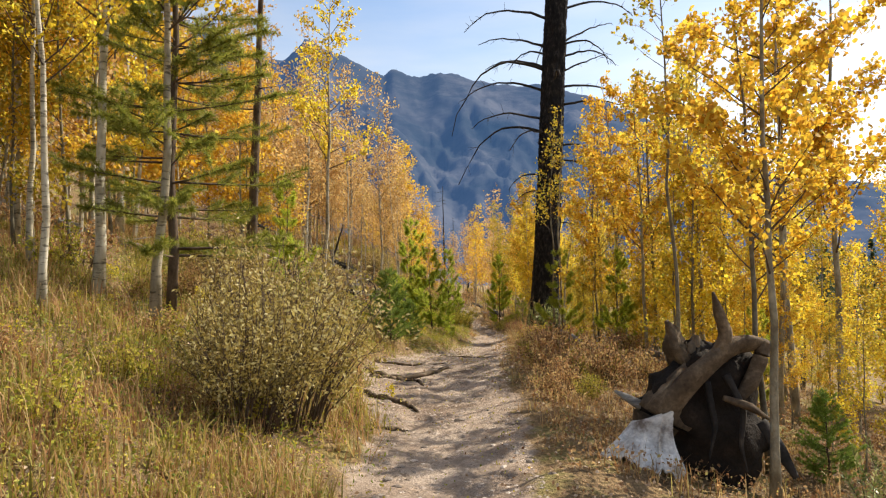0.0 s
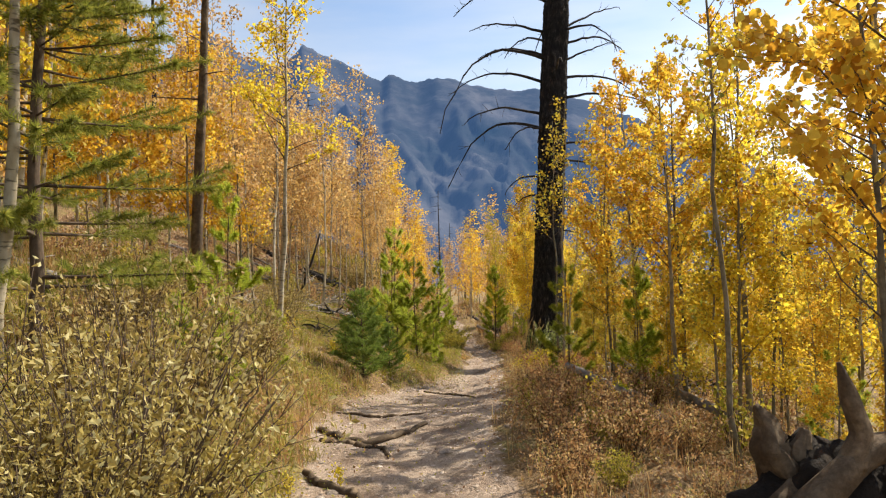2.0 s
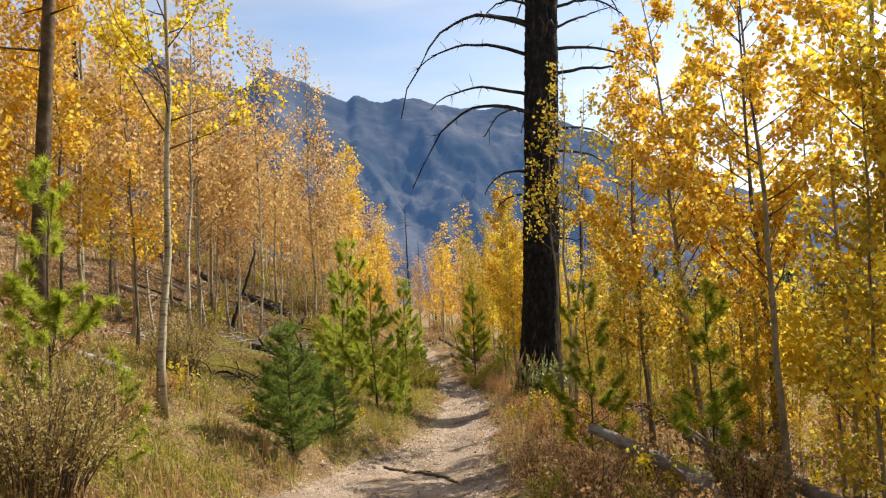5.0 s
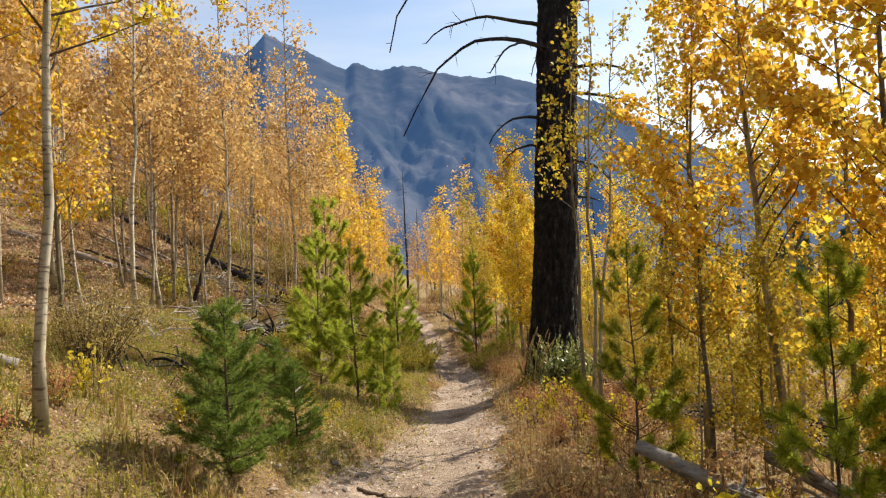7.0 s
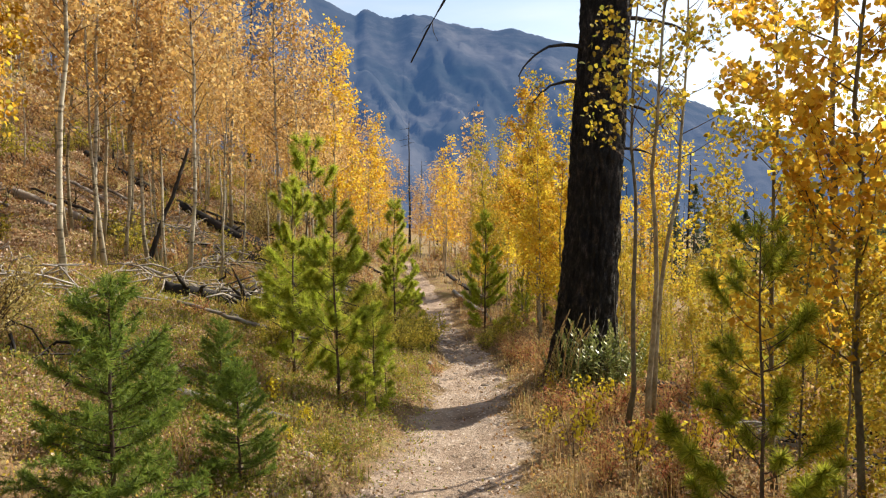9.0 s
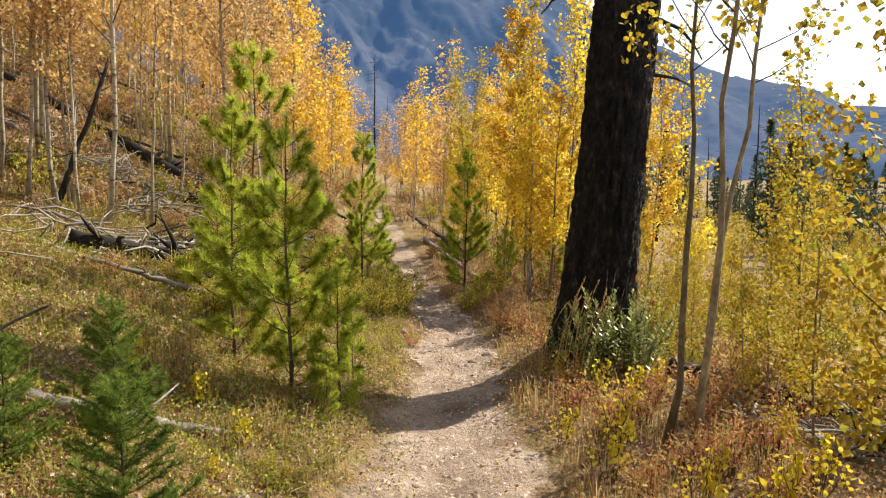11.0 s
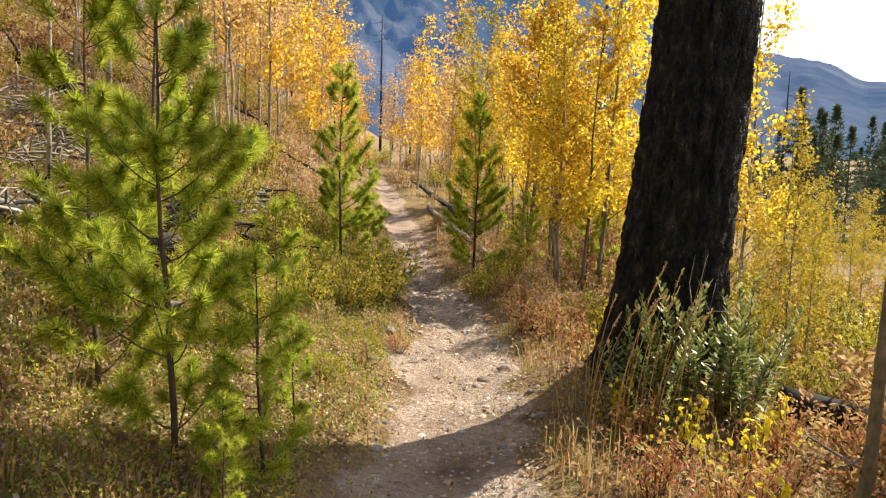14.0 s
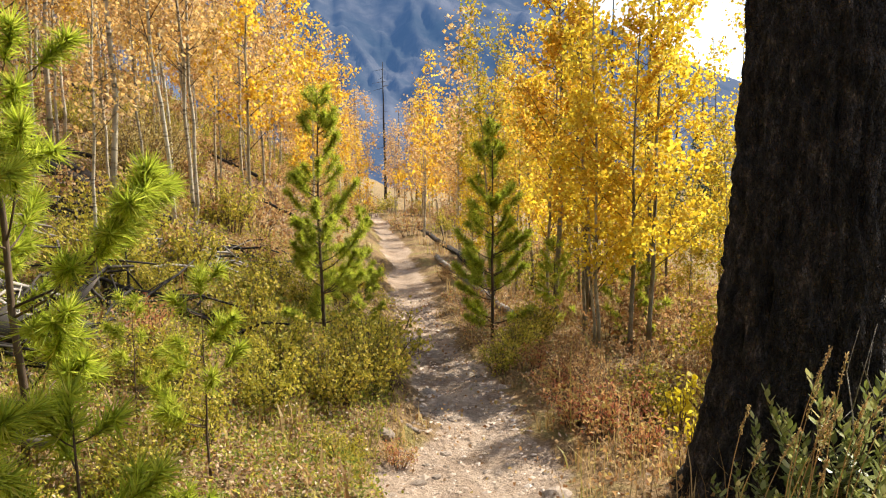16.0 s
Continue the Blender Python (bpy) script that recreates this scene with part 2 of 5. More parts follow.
M_PINEBARK = surface("pine_bark", ((0.3, (0.06, 0.042, 0.028)), (0.7, (0.17, 0.12, 0.08))), 12.0, (1, 1, 0.4), strength=0.6)
M_GREYWOOD = surface("weathered_wood", ((0.3, (0.16, 0.14, 0.12)), (0.5, (0.34, 0.31, 0.27)), (0.7, (0.5, 0.47, 0.42))), 4.0, (1, 1, 6), 30.0, strength=0.6)
M_LOG = surface("log_wood", ((0.3, (0.1, 0.08, 0.06)), (0.5, (0.28, 0.24, 0.2)), (0.7, (0.45, 0.41, 0.35))), 3.0, strength=0.6)
M_DARKWOOD = surface("scorched_wood", ((0.3, (0.015, 0.013, 0.012)), (0.6, (0.05, 0.042, 0.036)), (0.8, (0.14, 0.11, 0.09))), 5.0, strength=0.6)
M_ROOTWOOD = surface("root_wood", ((0.3, (0.05, 0.033, 0.02)), (0.5, (0.13, 0.09, 0.055)), (0.7, (0.26, 0.19, 0.12))), 6.0, (1, 1, 1), 40.0, strength=0.7, distance=0.015)
M_SOIL = surface("root_soil", ((0.3, (0.012, 0.009, 0.007)), (0.6, (0.035, 0.024, 0.016)), (0.8, (0.08, 0.055, 0.035))), 7.0, strength=0.9, distance=0.03)
M_BLEACHED = surface("bleached_wood", ((0.34, (0.2, 0.16, 0.13)), (0.44, (0.5, 0.47, 0.43)), (0.6, (0.74, 0.72, 0.68)), (0.8, (0.82, 0.8, 0.77))), 5.0, (1, 1, 1.2), strength=0.4)
M_STONE = surface("stone", ((0.3, (0.2, 0.155, 0.12)), (0.5, (0.33, 0.265, 0.21)), (0.7, (0.44, 0.375, 0.31))), 9.0, strength=0.5, spread=0.35)
M_GRIT = foliage("pale_grit", ((0.0, (0.2, 0.15, 0.11)), (0.4, (0.4, 0.32, 0.25)), (0.8, (0.55, 0.46, 0.38)), (1.0, (0.64, 0.56, 0.48))), 0.0, 0.9)
M_EARTH = earth()
M_MOUNTAIN = mountain_rock()
M_CONIFER = foliage("conifer_green", ((0.0, (0.05, 0.08, 0.04)), (1.0, (0.12, 0.17, 0.075))), 0.25)


# ---- mesh helpers ----
rng = np.random.default_rng(7)


class Geo:
    """Collects vertices and faces for one mesh."""

    def __init__(self):
        self.v, self.f, self.n = [], [], 0

    def add(self, verts, faces):
        verts = np.asarray(verts, float)
        self.v.append(verts)
        self.f.extend((np.asarray(faces) + self.n).tolist())
        self.n += len(verts)

    def mesh(self, name, material, smooth=True):
        me = bpy.data.meshes.new(name)
        me.from_pydata(np.concatenate(self.v).tolist(), [], self.f)
        me.materials.append(material)
        if smooth:
            me.shade_smooth()
        me.update()
        return me


def tube(geo, points, radii, sides=6, ridges=0.0, seed=0):
    """A round limb along points, closed at its tip."""
    p, r = np.asarray(points, float), np.asarray(radii, float)
    way = np.gradient(p, axis=0)
    way /= np.linalg.norm(way, axis=1)[:, None] + 1e-9
    side = np.cross(way, np.where(np.abs(way[:, 2:3]) > 0.9, (1.0, 0, 0), (0, 0, 1.0)))
    side /= np.linalg.norm(side, axis=1)[:, None] + 1e-9
    up = np.cross(side, way)
    a = np.linspace(0, 2 * math.pi, sides, endpoint=False)
    wob = 1 + ridges * np.sin(a * 3 + seed) + ridges * 0.7 * np.sin(a * 7 + seed * 2 + np.arange(len(p))[:, None] * 0.35)
    ring = p[:, None] + (r[:, None] * wob)[..., None] * (np.cos(a)[None, :, None] * side[:, None] + np.sin(a)[None, :, None] * up[:, None])
    n = len(p)
    v = np.concatenate([ring.reshape(-1, 3), p[:1], p[-1:]])
    i, j = np.meshgrid(np.arange(n - 1), np.arange(sides), indexing="ij")
    k = (j + 1) % sides
    quads = np.stack([i * sides + j, i * sides + k, (i + 1) * sides + k, (i + 1) * sides + j], -1).reshape(-1, 4)
    geo.add(v, quads)
    base = geo.n - len(v)
    for s in range(sides):
        geo.f.append([base + n * sides, base + (s + 1) % sides, base + s])
        geo.f.append([base + n * sides + 1, base + (n - 1) * sides + s, base + (n - 1) * sides + (s + 1) % sides])


def unit(v):
    return v / (np.linalg.norm(v, axis=-1, keepdims=True) + 1e-9)


def leaves(geo, centre, size, rnd, round_leaf=False, slim=0.8, droop=0.3):
    """Small folded leaf blades about the centres given."""
    n = len(centre)
    if not n:
        return
    size = np.broadcast_to(size, n)[:, None] * rnd.uniform(0.7, 1.25, (n, 1))
    a = unit(rnd.normal(size=(n, 3)) - (0, 0, droop))
    b = unit(np.cross(a, rnd.normal(size=(n, 3))))
    c = np.cross(a, b) * size * 0.12
    a, b = a * size * 0.5, b * size * 0.5 * slim
    if round_leaf:
        ring = [-a, -a * 0.45 + b * 0.85 + c, a * 0.35 + b * 0.85 + c, a * 1.15, a * 0.35 - b * 0.85 + c, -a * 0.45 - b * 0.85 + c]
    else:
        ring = [-a, b + c - a * 0.1, a, -b + c - a * 0.1]
    k = len(ring)
    v = (centre[:, None] + np.stack(ring, 1)).reshape(-1, 3)
    geo.add(v, np.arange(n * k).reshape(n, k))


def needles(geo, root, way, length, width, rnd):
    n = len(root)
    if not n:
        return
    way = unit(way) * (length * rnd.uniform(0.7, 1.2, n))[:, None]
    side = unit(np.cross(way, rnd.normal(size=(n, 3)))) * width * 0.5
    v = np.stack([root - side, root + side, root + way], 1).reshape(-1, 3)
    geo.add(v, np.arange(n * 3).reshape(n, 3))


def part(name, mesh_data, parent, label="", kind=""):
    ob = new(name, mesh_data)
    ob.parent = parent
    return tagged(ob, label, kind=kind)


def thing(name, label, category, group="", m=None):
    ob = new(name)
    ob.empty_display_size = 0.1
    if m is not None:
        ob.matrix_basis = m
    return tagged(ob, label, category, group)


def solo(name, mesh_data, label, category, group="", kind="", m=None):
    ob = new(name, mesh_data)
    if m is not None:
        ob.matrix_basis = m
    return tagged(ob, label, category, group, kind)


# ---- the lie of the land ----
LEVEL = ((-60, -2.5), (-8, -0.45), (0, -0.06), (3, 0.2), (7, 0.28), (10.5, 0.4), (13, 0.22), (16, 0.04), (20, -0.03), (26, 0.0), (45, 0.35), (80, 1.0), (300, 1.0))
LEFT = ((-60, -0.5), (0, -0.35), (4.8, -0.4), (7, -0.8), (10, -1.2), (13.5, -1.0), (15.4, -0.1), (16.3, 0.3), (18.6, 0.4), (21.5, 0.75), (25, 0.5), (30, 0.3), (43, -0.5), (60, -2.2), (300, -20))
RIGHT = ((-60, 0.5), (0, 0.65), (4.8, 0.62), (9.6, 0.72), (13.6, 1.0), (15.5, 1.12), (19, 1.45), (21.3, 1.45), (25, 0.95), (30, 0.9), (43, 0.0), (60, -1.7), (300, -19.6))
BANK = ((0, 0.28), (8, 0.4), (12.5, 0.55), (16, 0.36), (20.5, 0.34), (23.5, 0.45), (30, 0.62), (60, 0.7))
HILL = ((0, 0.3), (20, 0.3), (26, 0.45), (32, 0.55), (60, 0.55))
FALL = ((0, 0.22), (6, 0.22), (10, 0.12), (16, 0.06), (25, 0.04), (60, 0.1))


def along(plan, y):
    a = np.asarray(plan, float)
    return (np.interp(y - 0.6, a[:, 0], a[:, 1]) + np.interp(y, a[:, 0], a[:, 1]) + np.interp(y + 0.6, a[:, 0], a[:, 1])) / 3


def lattice(x, y, seed=0):
    """Smooth value noise from -1 to 1."""
    def corner(i, j):
        k = (i * 374761393 + j * 668265263 + seed * 144269) & 0x7FFFFFFF
        k = ((k ^ (k >> 13)) * 1274126177) & 0x7FFFFFFF
        return (k ^ (k >> 16)) / 0x3FFFFFFF - 1
    i, j = np.floor(x).astype(np.int64), np.floor(y).astype(np.int64)
    u, v = x - i, y - j
    u, v = u * u * (3 - 2 * u), v * v * (3 - 2 * v)
    return (corner(i, j) * (1 - u) + corner(i + 1, j) * u) * (1 - v) + (corner(i, j + 1) * (1 - u) + corner(i + 1, j + 1) * u) * v


def land(x, y):
    """Height of the ground, and how far a place lies inside the trail (negative outside)."""
    x, y = np.asarray(x, float), np.asarray(y, float)
    z, l, r = along(LEVEL, y), along(LEFT, y), along(RIGHT, y)
    l = l + 0.2 * lattice(y * 1.3, y * 0, 5) + 0.1 * lattice(y * 4.1, x * 3, 6)
    r = r + 0.13 * lattice(y * 1.5, y * 0, 7) + 0.08 * lattice(y * 4.3, x * 3, 8)
    d, e = np.maximum(l - x, 0), np.maximum(x - r, 0)
    up = along(BANK, y) * np.minimum(d, 3.2) + along(HILL, y) * np.clip(d - 3.2, 0, 9) + 0.36 * np.clip(d - 12.2, 0, 70)
    down = along(FALL, y) * np.minimum(e, 1.9) + 0.2 * np.clip(e - 1.9, 0, 14) + 0.08 * np.clip(e - 15.9, 0, 60)
    bumps = 0.035 * np.sin(x * 3.1 + y * 1.3) * np.sin(y * 2.3 - x) + 0.06 * np.sin(x * 0.9 - 1.2) * np.sin(y * 0.8 + x * 0.4)
    off = np.clip((d + e) * 1.5, 0, 1)
    inside = np.minimum(x - l, r - x)
    dish = 0.06 * np.clip(inside / 0.5, 0, 1)
    mound = 0.22 * np.exp(-((x - 2.36) ** 2 + (y - 18.95) ** 2) / 0.62)
    rut = 0.022 * lattice(x * 2.6, y * 2.1, 1) + 0.014 * lattice(x * 6.5, y * 5.7, 2) + 0.008 * lattice(x * 13, y * 12, 3)
    return z + up - down + bumps * off + 0.07 * np.clip((d + e) / 0.25, 0, 1) - dish + rut + mound, inside


def at_ground(x, y, sink=0.03):
    return float(land(x, y)[0]) - sink


# ground and trail: one sheet, cut where the trodden earth begins
xs = np.unique(np.round(np.concatenate([np.arange(-3, -1.4, 0.08), np.arange(-1.4, 1.9, 0.06), np.arange(1.9, 3.6, 0.08), -3 - np.cumsum(0.075 * 1.13 ** np.arange(70)), 3.5 + np.cumsum(0.075 * 1.13 ** np.arange(70))]), 4))
ys = np.unique(np.round(np.concatenate([np.arange(-1, 3, 0.2), np.arange(3, 24, 0.072), np.arange(24, 26, 0.085), 26 + np.cumsum(0.085 * 1.1 ** np.arange(86)), -1 - np.cumsum(0.1 * 1.25 ** np.arange(30))]), 4))
gx, gy = np.meshgrid(xs, ys)
gz, inside = land(gx, gy)
gv = np.stack([gx, gy, gz], -1).reshape(-1, 3)
trodden = np.clip(0.5 + inside.reshape(-1) / 0.35, 0, 1)
nx, ny = len(xs), len(ys)
cell = (np.arange(ny - 1)[:, None] * nx + np.arange(nx - 1)[None]).reshape(-1)
quad = np.stack([cell, cell + 1, cell + nx + 1, cell + nx], -1)
on_trail = trodden[quad].mean(1) > 0.5
for name, pick, label, category in (("trail", on_trail, "trodden pale dusty dirt trail with grit and pebbles", "trail"), ("ground", ~on_trail, "forest floor of dry duff and soil beside the trail", "ground")):
    used, inverse = np.unique(quad[pick], return_inverse=True)
    me = bpy.data.meshes.new(name)
    me.from_pydata(gv[used].tolist(), [], inverse.reshape(-1, 4).tolist())
    layer = me.attributes.new("trodden", "FLOAT", "POINT")
    layer.data.foreach_set("value", trodden[used].astype(np.float32))
    me.materials.append(M_EARTH)
    me.shade_smooth()
    solo(name, me, label, category, kind="structure")


# ---- mountains ----
RIDGE = ((-75, 9), (-45, 12), (-25, 15.5), (-21.5, 16.6), (-19.8, 18), (-18.5, 18.95), (-16.6, 18.6), (-15, 17.4), (-12.5, 17.1), (-11, 18.6), (-9.1, 18), (-6.5, 16.7), (-5, 16.05), (-4.3, 16.55), (-2.1, 15.8), (-0.7, 16.3), (2, 15.7), (4, 15.1), (7.1, 15), (11.3, 13.8), (14.2, 12.4), (16.4, 11.3), (20, 9.3), (24.5, 7.2), (27.1, 6.6), (29.6, 6.3), (32.4, 4.9), (45, 4.2), (75, 4))


def mountains():
    az = np.concatenate([np.linspace(-75, -26, 60, endpoint=False), np.linspace(-26, 34, 300, endpoint=False), np.linspace(34, 75, 50)])
    far = np.linspace(0, 1, 80)
    a, s = np.meshgrid(az, far)
    ridge = np.interp(a, [p[0] for p in RIDGE], [p[1] for p in RIDGE])
    dist = 800 + 1700 * s
    crest = np.tan(np.radians(ridge)) * 2500
    out = np.empty(a.shape)
    for i in range(a.shape[0]):
        for j in range(a.shape[1]):
            q = Vector((a[i, j] * 0.16, s[i, j] * 2.6, 0.3))
            q.x += s[i, j] * 1.6 + 0.35 * noise.noise(q * 1.7)
            out[i, j] = 0.8 - 0.5 * abs(noise.noise(q * 0.6)) + 0.2 * noise.noise(q * 1.7) + 0.1 * noise.noise(q * 4.3) + 0.05 * noise.noise(q * 9) + 0.03 * noise.noise(q * 21)
    rise = s ** 1.25
    z = crest * (rise + (out - 0.75) * 0.34 * np.sin(math.pi * np.clip(s, 0, 1)) + 0.02 * (out - 0.75) * s) - 12
    z[-2] += np.array([10 * noise.noise(Vector((v * 0.8, 0, 0))) + 6 * noise.noise(Vector((v * 2.7, 3, 0))) for v in az])
    z[-1] -= 60
    v = np.stack([dist * np.sin(np.radians(a)), dist * np.cos(np.radians(a)), z], -1).reshape(-1, 3)
    n = len(az)
    c = (np.arange(len(far) - 1)[:, None] * n + np.arange(n - 1)[None]).reshape(-1)
    g = Geo()
    g.add(v, np.stack([c, c + 1, c + n + 1, c + n], -1))
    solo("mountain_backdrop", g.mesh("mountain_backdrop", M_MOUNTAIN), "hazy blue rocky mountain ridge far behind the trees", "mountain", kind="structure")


mountains()


# ---- trees ----
def aspen(label, height, girth, count, leaf, material, seed, crown_from=0.3, spread=0.28, near=False, group="aspens", wobble=0.03, density=1.0, bark=None):
    """Trunk, branches and a crown of separate leaves."""
    rnd = np.random.default_rng(seed)
    root = thing("aspen_tree", label, "tree", group)
    trunk, limbs, crown = Geo(), Geo(), Geo()
    n = 12
    t = np.linspace(0, 1, n)
    bend = np.cumsum(rnd.normal(0, wobble, (n, 2)), axis=0) * height / n * 1.6
    line = np.column_stack([bend - bend[0], t * height])
    tube(trunk, line, girth * 0.5 * (1 - 0.88 * t) * (1 + 0.35 * np.exp(-t * 40)), 9 if near else 6, 0.03, seed)
    spots, weight = [], []
    for b in range(count):
        s = crown_from + (0.97 - crown_from) * ((b + rnd.random()) / count)
        base = np.array([np.interp(s, t, line[:, k]) for k in range(3)])
        yaw, rise = rnd.uniform(0, 2 * math.pi), rnd.uniform(0.35, 0.9)
        long = height * spread * (1.08 - s) ** 0.75 * rnd.uniform(0.55, 1.2) + 0.08
        way = np.array([math.cos(yaw) * math.cos(rise), math.sin(yaw) * math.cos(rise), math.sin(rise)])
        k = 5 if near else 3
        q = np.linspace(0, 1, k)[:, None]
        arc = base + way * long * q + rnd.normal(0, 0.04, (k, 3)) * long * q + np.array([0, 0, 0.12]) * long * q ** 2
        thick = max(0.003, girth * 0.16 * (1 - s * 0.6))
        if near:
            limbs = Geo()
        tube(limbs, arc, thick * (1 - 0.8 * q[:, 0]), 5 if near else 3)
        for k in range(4 if near else 3):
            f = rnd.uniform(0.35, 0.95)
            start = base + (arc[-1] - base) * f
            tip = start + unit(way + rnd.normal(0, 0.75, 3)) * long * rnd.uniform(0.2, 0.45)
            if near:
                tube(limbs, [start, (start + tip) / 2 + rnd.normal(0, 0.01, 3), tip], [thick * 0.4, thick * 0.28, 0.0012], 3)
            spots.append((start, tip))
            weight.append(np.linalg.norm(tip - start))
        spots.append((base + (arc[-1] - base) * 0.35, arc[-1]))
        weight.append(long * 0.8)
        if near:
            part("branch", limbs.mesh("branch", M_TWIG), root)
    weight = np.array(weight)
    total = int(count * 88 * density) if near else int((2900 if leaf < 0.06 else 2050) * density)
    pick = rnd.choice(len(spots), total, p=weight / weight.sum())
    a, b = np.array([s[0] for s in spots]), np.array([s[1] for s in spots])
    c = a[pick] + (b[pick] - a[pick]) * rnd.uniform(0.1, 1.05, (total, 1)) + rnd.normal(0, leaf * (0.75 if near else 1.3), (total, 3))
    leaves(crown, c, leaf, rnd, near, 0.95)
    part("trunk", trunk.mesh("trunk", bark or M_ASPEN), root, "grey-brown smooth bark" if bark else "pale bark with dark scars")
    if not near:
        part("branch_work", limbs.mesh("branch_work", M_TWIG), root, kind="stuff")
    part("crown", crown.mesh("crown", material, False), root)
    return root


def pine(label, height, girth, reach, seed, gap=0.2, arms=5, needle=0.08, per_metre=950, material=None, bare=0.08, rise=0.45, group="young conifers", name="pine_tree", tuft=0.35, thick=0.085, far=False):
    """A young conifer: whorls of upturned branches clothed in needles."""
    rnd = np.random.default_rng(seed)
    root = thing(name, label, "tree", group)
    trunk, limbs, crown = Geo(), Geo(), Geo()
    n = 9
    t = np.linspace(0, 1, n)
    line = np.column_stack([np.cumsum(rnd.normal(0, 0.006, (n, 2)), axis=0) * height, t * height])
    tube(trunk, line, girth * 0.5 * (1 - 0.85 * t), 7)
    z = height * bare
    while z < height * 0.97:
        s = z / height
        for k in range(arms):
            if rnd.random() < 0.12:
                continue
            yaw = rnd.uniform(0, 2 * math.pi)
            long = reach * (1.02 - s) ** 0.8 * rnd.uniform(0.6, 1.15) * min(1, 0.5 + s * 3) + 0.04
            up = rise * rnd.uniform(0.5, 1.3) + 0.35 * s
            base = np.array([np.interp(s, t, line[:, 0]), np.interp(s, t, line[:, 1]), z + rnd.normal(0, gap * 0.18)])
            q = np.linspace(0, 1, 5)[:, None]
            flat = np.array([math.cos(yaw), math.sin(yaw), 0])
            arc = base + flat * long * q + np.array([0, 0, 1]) * long * (up * 0.35 * q + up * 0.65 * q ** 2)
            if not far:
                limbs = Geo()
            tube(limbs, arc, girth * 0.13 * (1.1 - s) * (1 - 0.8 * q[:, 0]) + 0.0015, 4)
            sprays = [(arc, 1.0)]
            if long > 0.28 and not far:
                for m in range(min(6, int(long / 0.11))):
                    f = rnd.uniform(0.3, 0.9)
                    st = base + (arc[-1] - base) * f
                    side = np.array([-flat[1], flat[0], 0]) * rnd.choice((-1, 1))
                    tip = st + unit(flat + side * 0.9 + (0, 0, rnd.uniform(0.1, 0.6))) * long * rnd.uniform(0.2, 0.4)
                    tube(limbs, [st, tip], [0.003, 0.0015], 3)
                    sprays.append((np.array([st, tip]), 0.8))
            if not far:
                part("branch", limbs.mesh("branch", M_PINEBARK), root)
            for path, share in sprays:
                size = np.linalg.norm(path[-1] - path[0])
                m = int(size * per_metre * share)
                f = 1 - rnd.random(m) ** 1.8 * (1 - tuft) if len(path) > 2 else 1 - 0.7 * rnd.random(m) ** 1.3
                at = path[0] + (path[-1] - path[0]) * f[:, None]
                if len(path) > 2:
                    at = np.stack([np.interp(f, q[:, 0], path[:, d]) for d in range(3)], -1)
                axis = unit(path[-1] - path[0])
                needles(crown, at, axis * 0.6 + unit(rnd.normal(size=(m, 3))) * 0.8, needle, needle * thick, rnd)
        z += gap * rnd.uniform(0.8, 1.2) * (1.15 - 0.4 * s)
    m = int(130 * max(1, height / 2))
    at = np.column_stack([np.full(m, line[-1, 0]), np.full(m, line[-1, 1]), height * (1 - rnd.random(m) * 0.09)])
    needles(crown, at, np.array([0, 0, 0.9]) + unit(rnd.normal(size=(m, 3))), needle, needle * thick, rnd)
    part("trunk", trunk.mesh("trunk", M_PINEBARK), root)
    if far:
        part("branch_work", limbs.mesh("branch_work", M_PINEBARK), root, kind="stuff")
    part("crown", crown.mesh("crown", material or M_NEEDLE, False), root)
    return root


def shrub(label, height, wide, stems, leaf, per_stem, material, seed, slim=0.5, name="shrub", group="", wood=None, upright=0.6):
    """Many thin stems from one foot, with twigs and small leaves."""
    rnd = np.random.default_rng(seed)
    root = thing(name, label, "shrub", group)
    wood_geo, leaf_geo = Geo(), Geo()
    for s in range(stems):
        yaw, out = rnd.uniform(0, 2 * math.pi), wide * math.sqrt(rnd.random())
        tall = height * rnd.uniform(0.55, 1.05) * (1 - 0.35 * (out / wide) ** 2)
        foot = np.array([math.cos(yaw) * out * 0.35, math.sin(yaw) * out * 0.35, 0])
        top = np.array([math.cos(yaw) * out, math.sin(yaw) * out, tall])
        q = np.linspace(0, 1, 5)[:, None]
        arc = foot + (top - foot) * np.column_stack([q ** (1 / upright), q ** (1 / upright), q]) + rnd.normal(0, 0.025, (5, 3)) * height * q
        tube(wood_geo, arc, 0.006 * (1 - 0.75 * q[:, 0]) * (0.6 + height * 0.4), 4)
        ends = [(arc[1], arc[-1])]
        for k in range(3):
            f = rnd.uniform(0.25, 0.9)
            st = np.array([np.interp(f, q[:, 0], arc[:, d]) for d in range(3)])
            tip = st + unit(unit(top - foot) + rnd.normal(0, 0.5, 3)) * height * rnd.uniform(0.12, 0.32)
            tube(wood_geo, [st, tip], [0.0028, 0.001], 3)
            ends.append((st, tip))
        for st, tip in ends:
            m = max(1, int(per_stem * rnd.uniform(0.6, 1.4) / 4))
            c = st + (tip - st) * rnd.uniform(0.15, 1.05, (m, 1)) + rnd.normal(0, leaf * 0.7, (m, 3))
            leaves(leaf_geo, c, leaf, rnd, slim > 0.85, slim, -0.4)
    part("stem_work", wood_geo.mesh("stem_work", wood or M_TWIG), root, kind="stuff")
    part("foliage", leaf_geo.mesh("foliage", material, False), root)
    return root


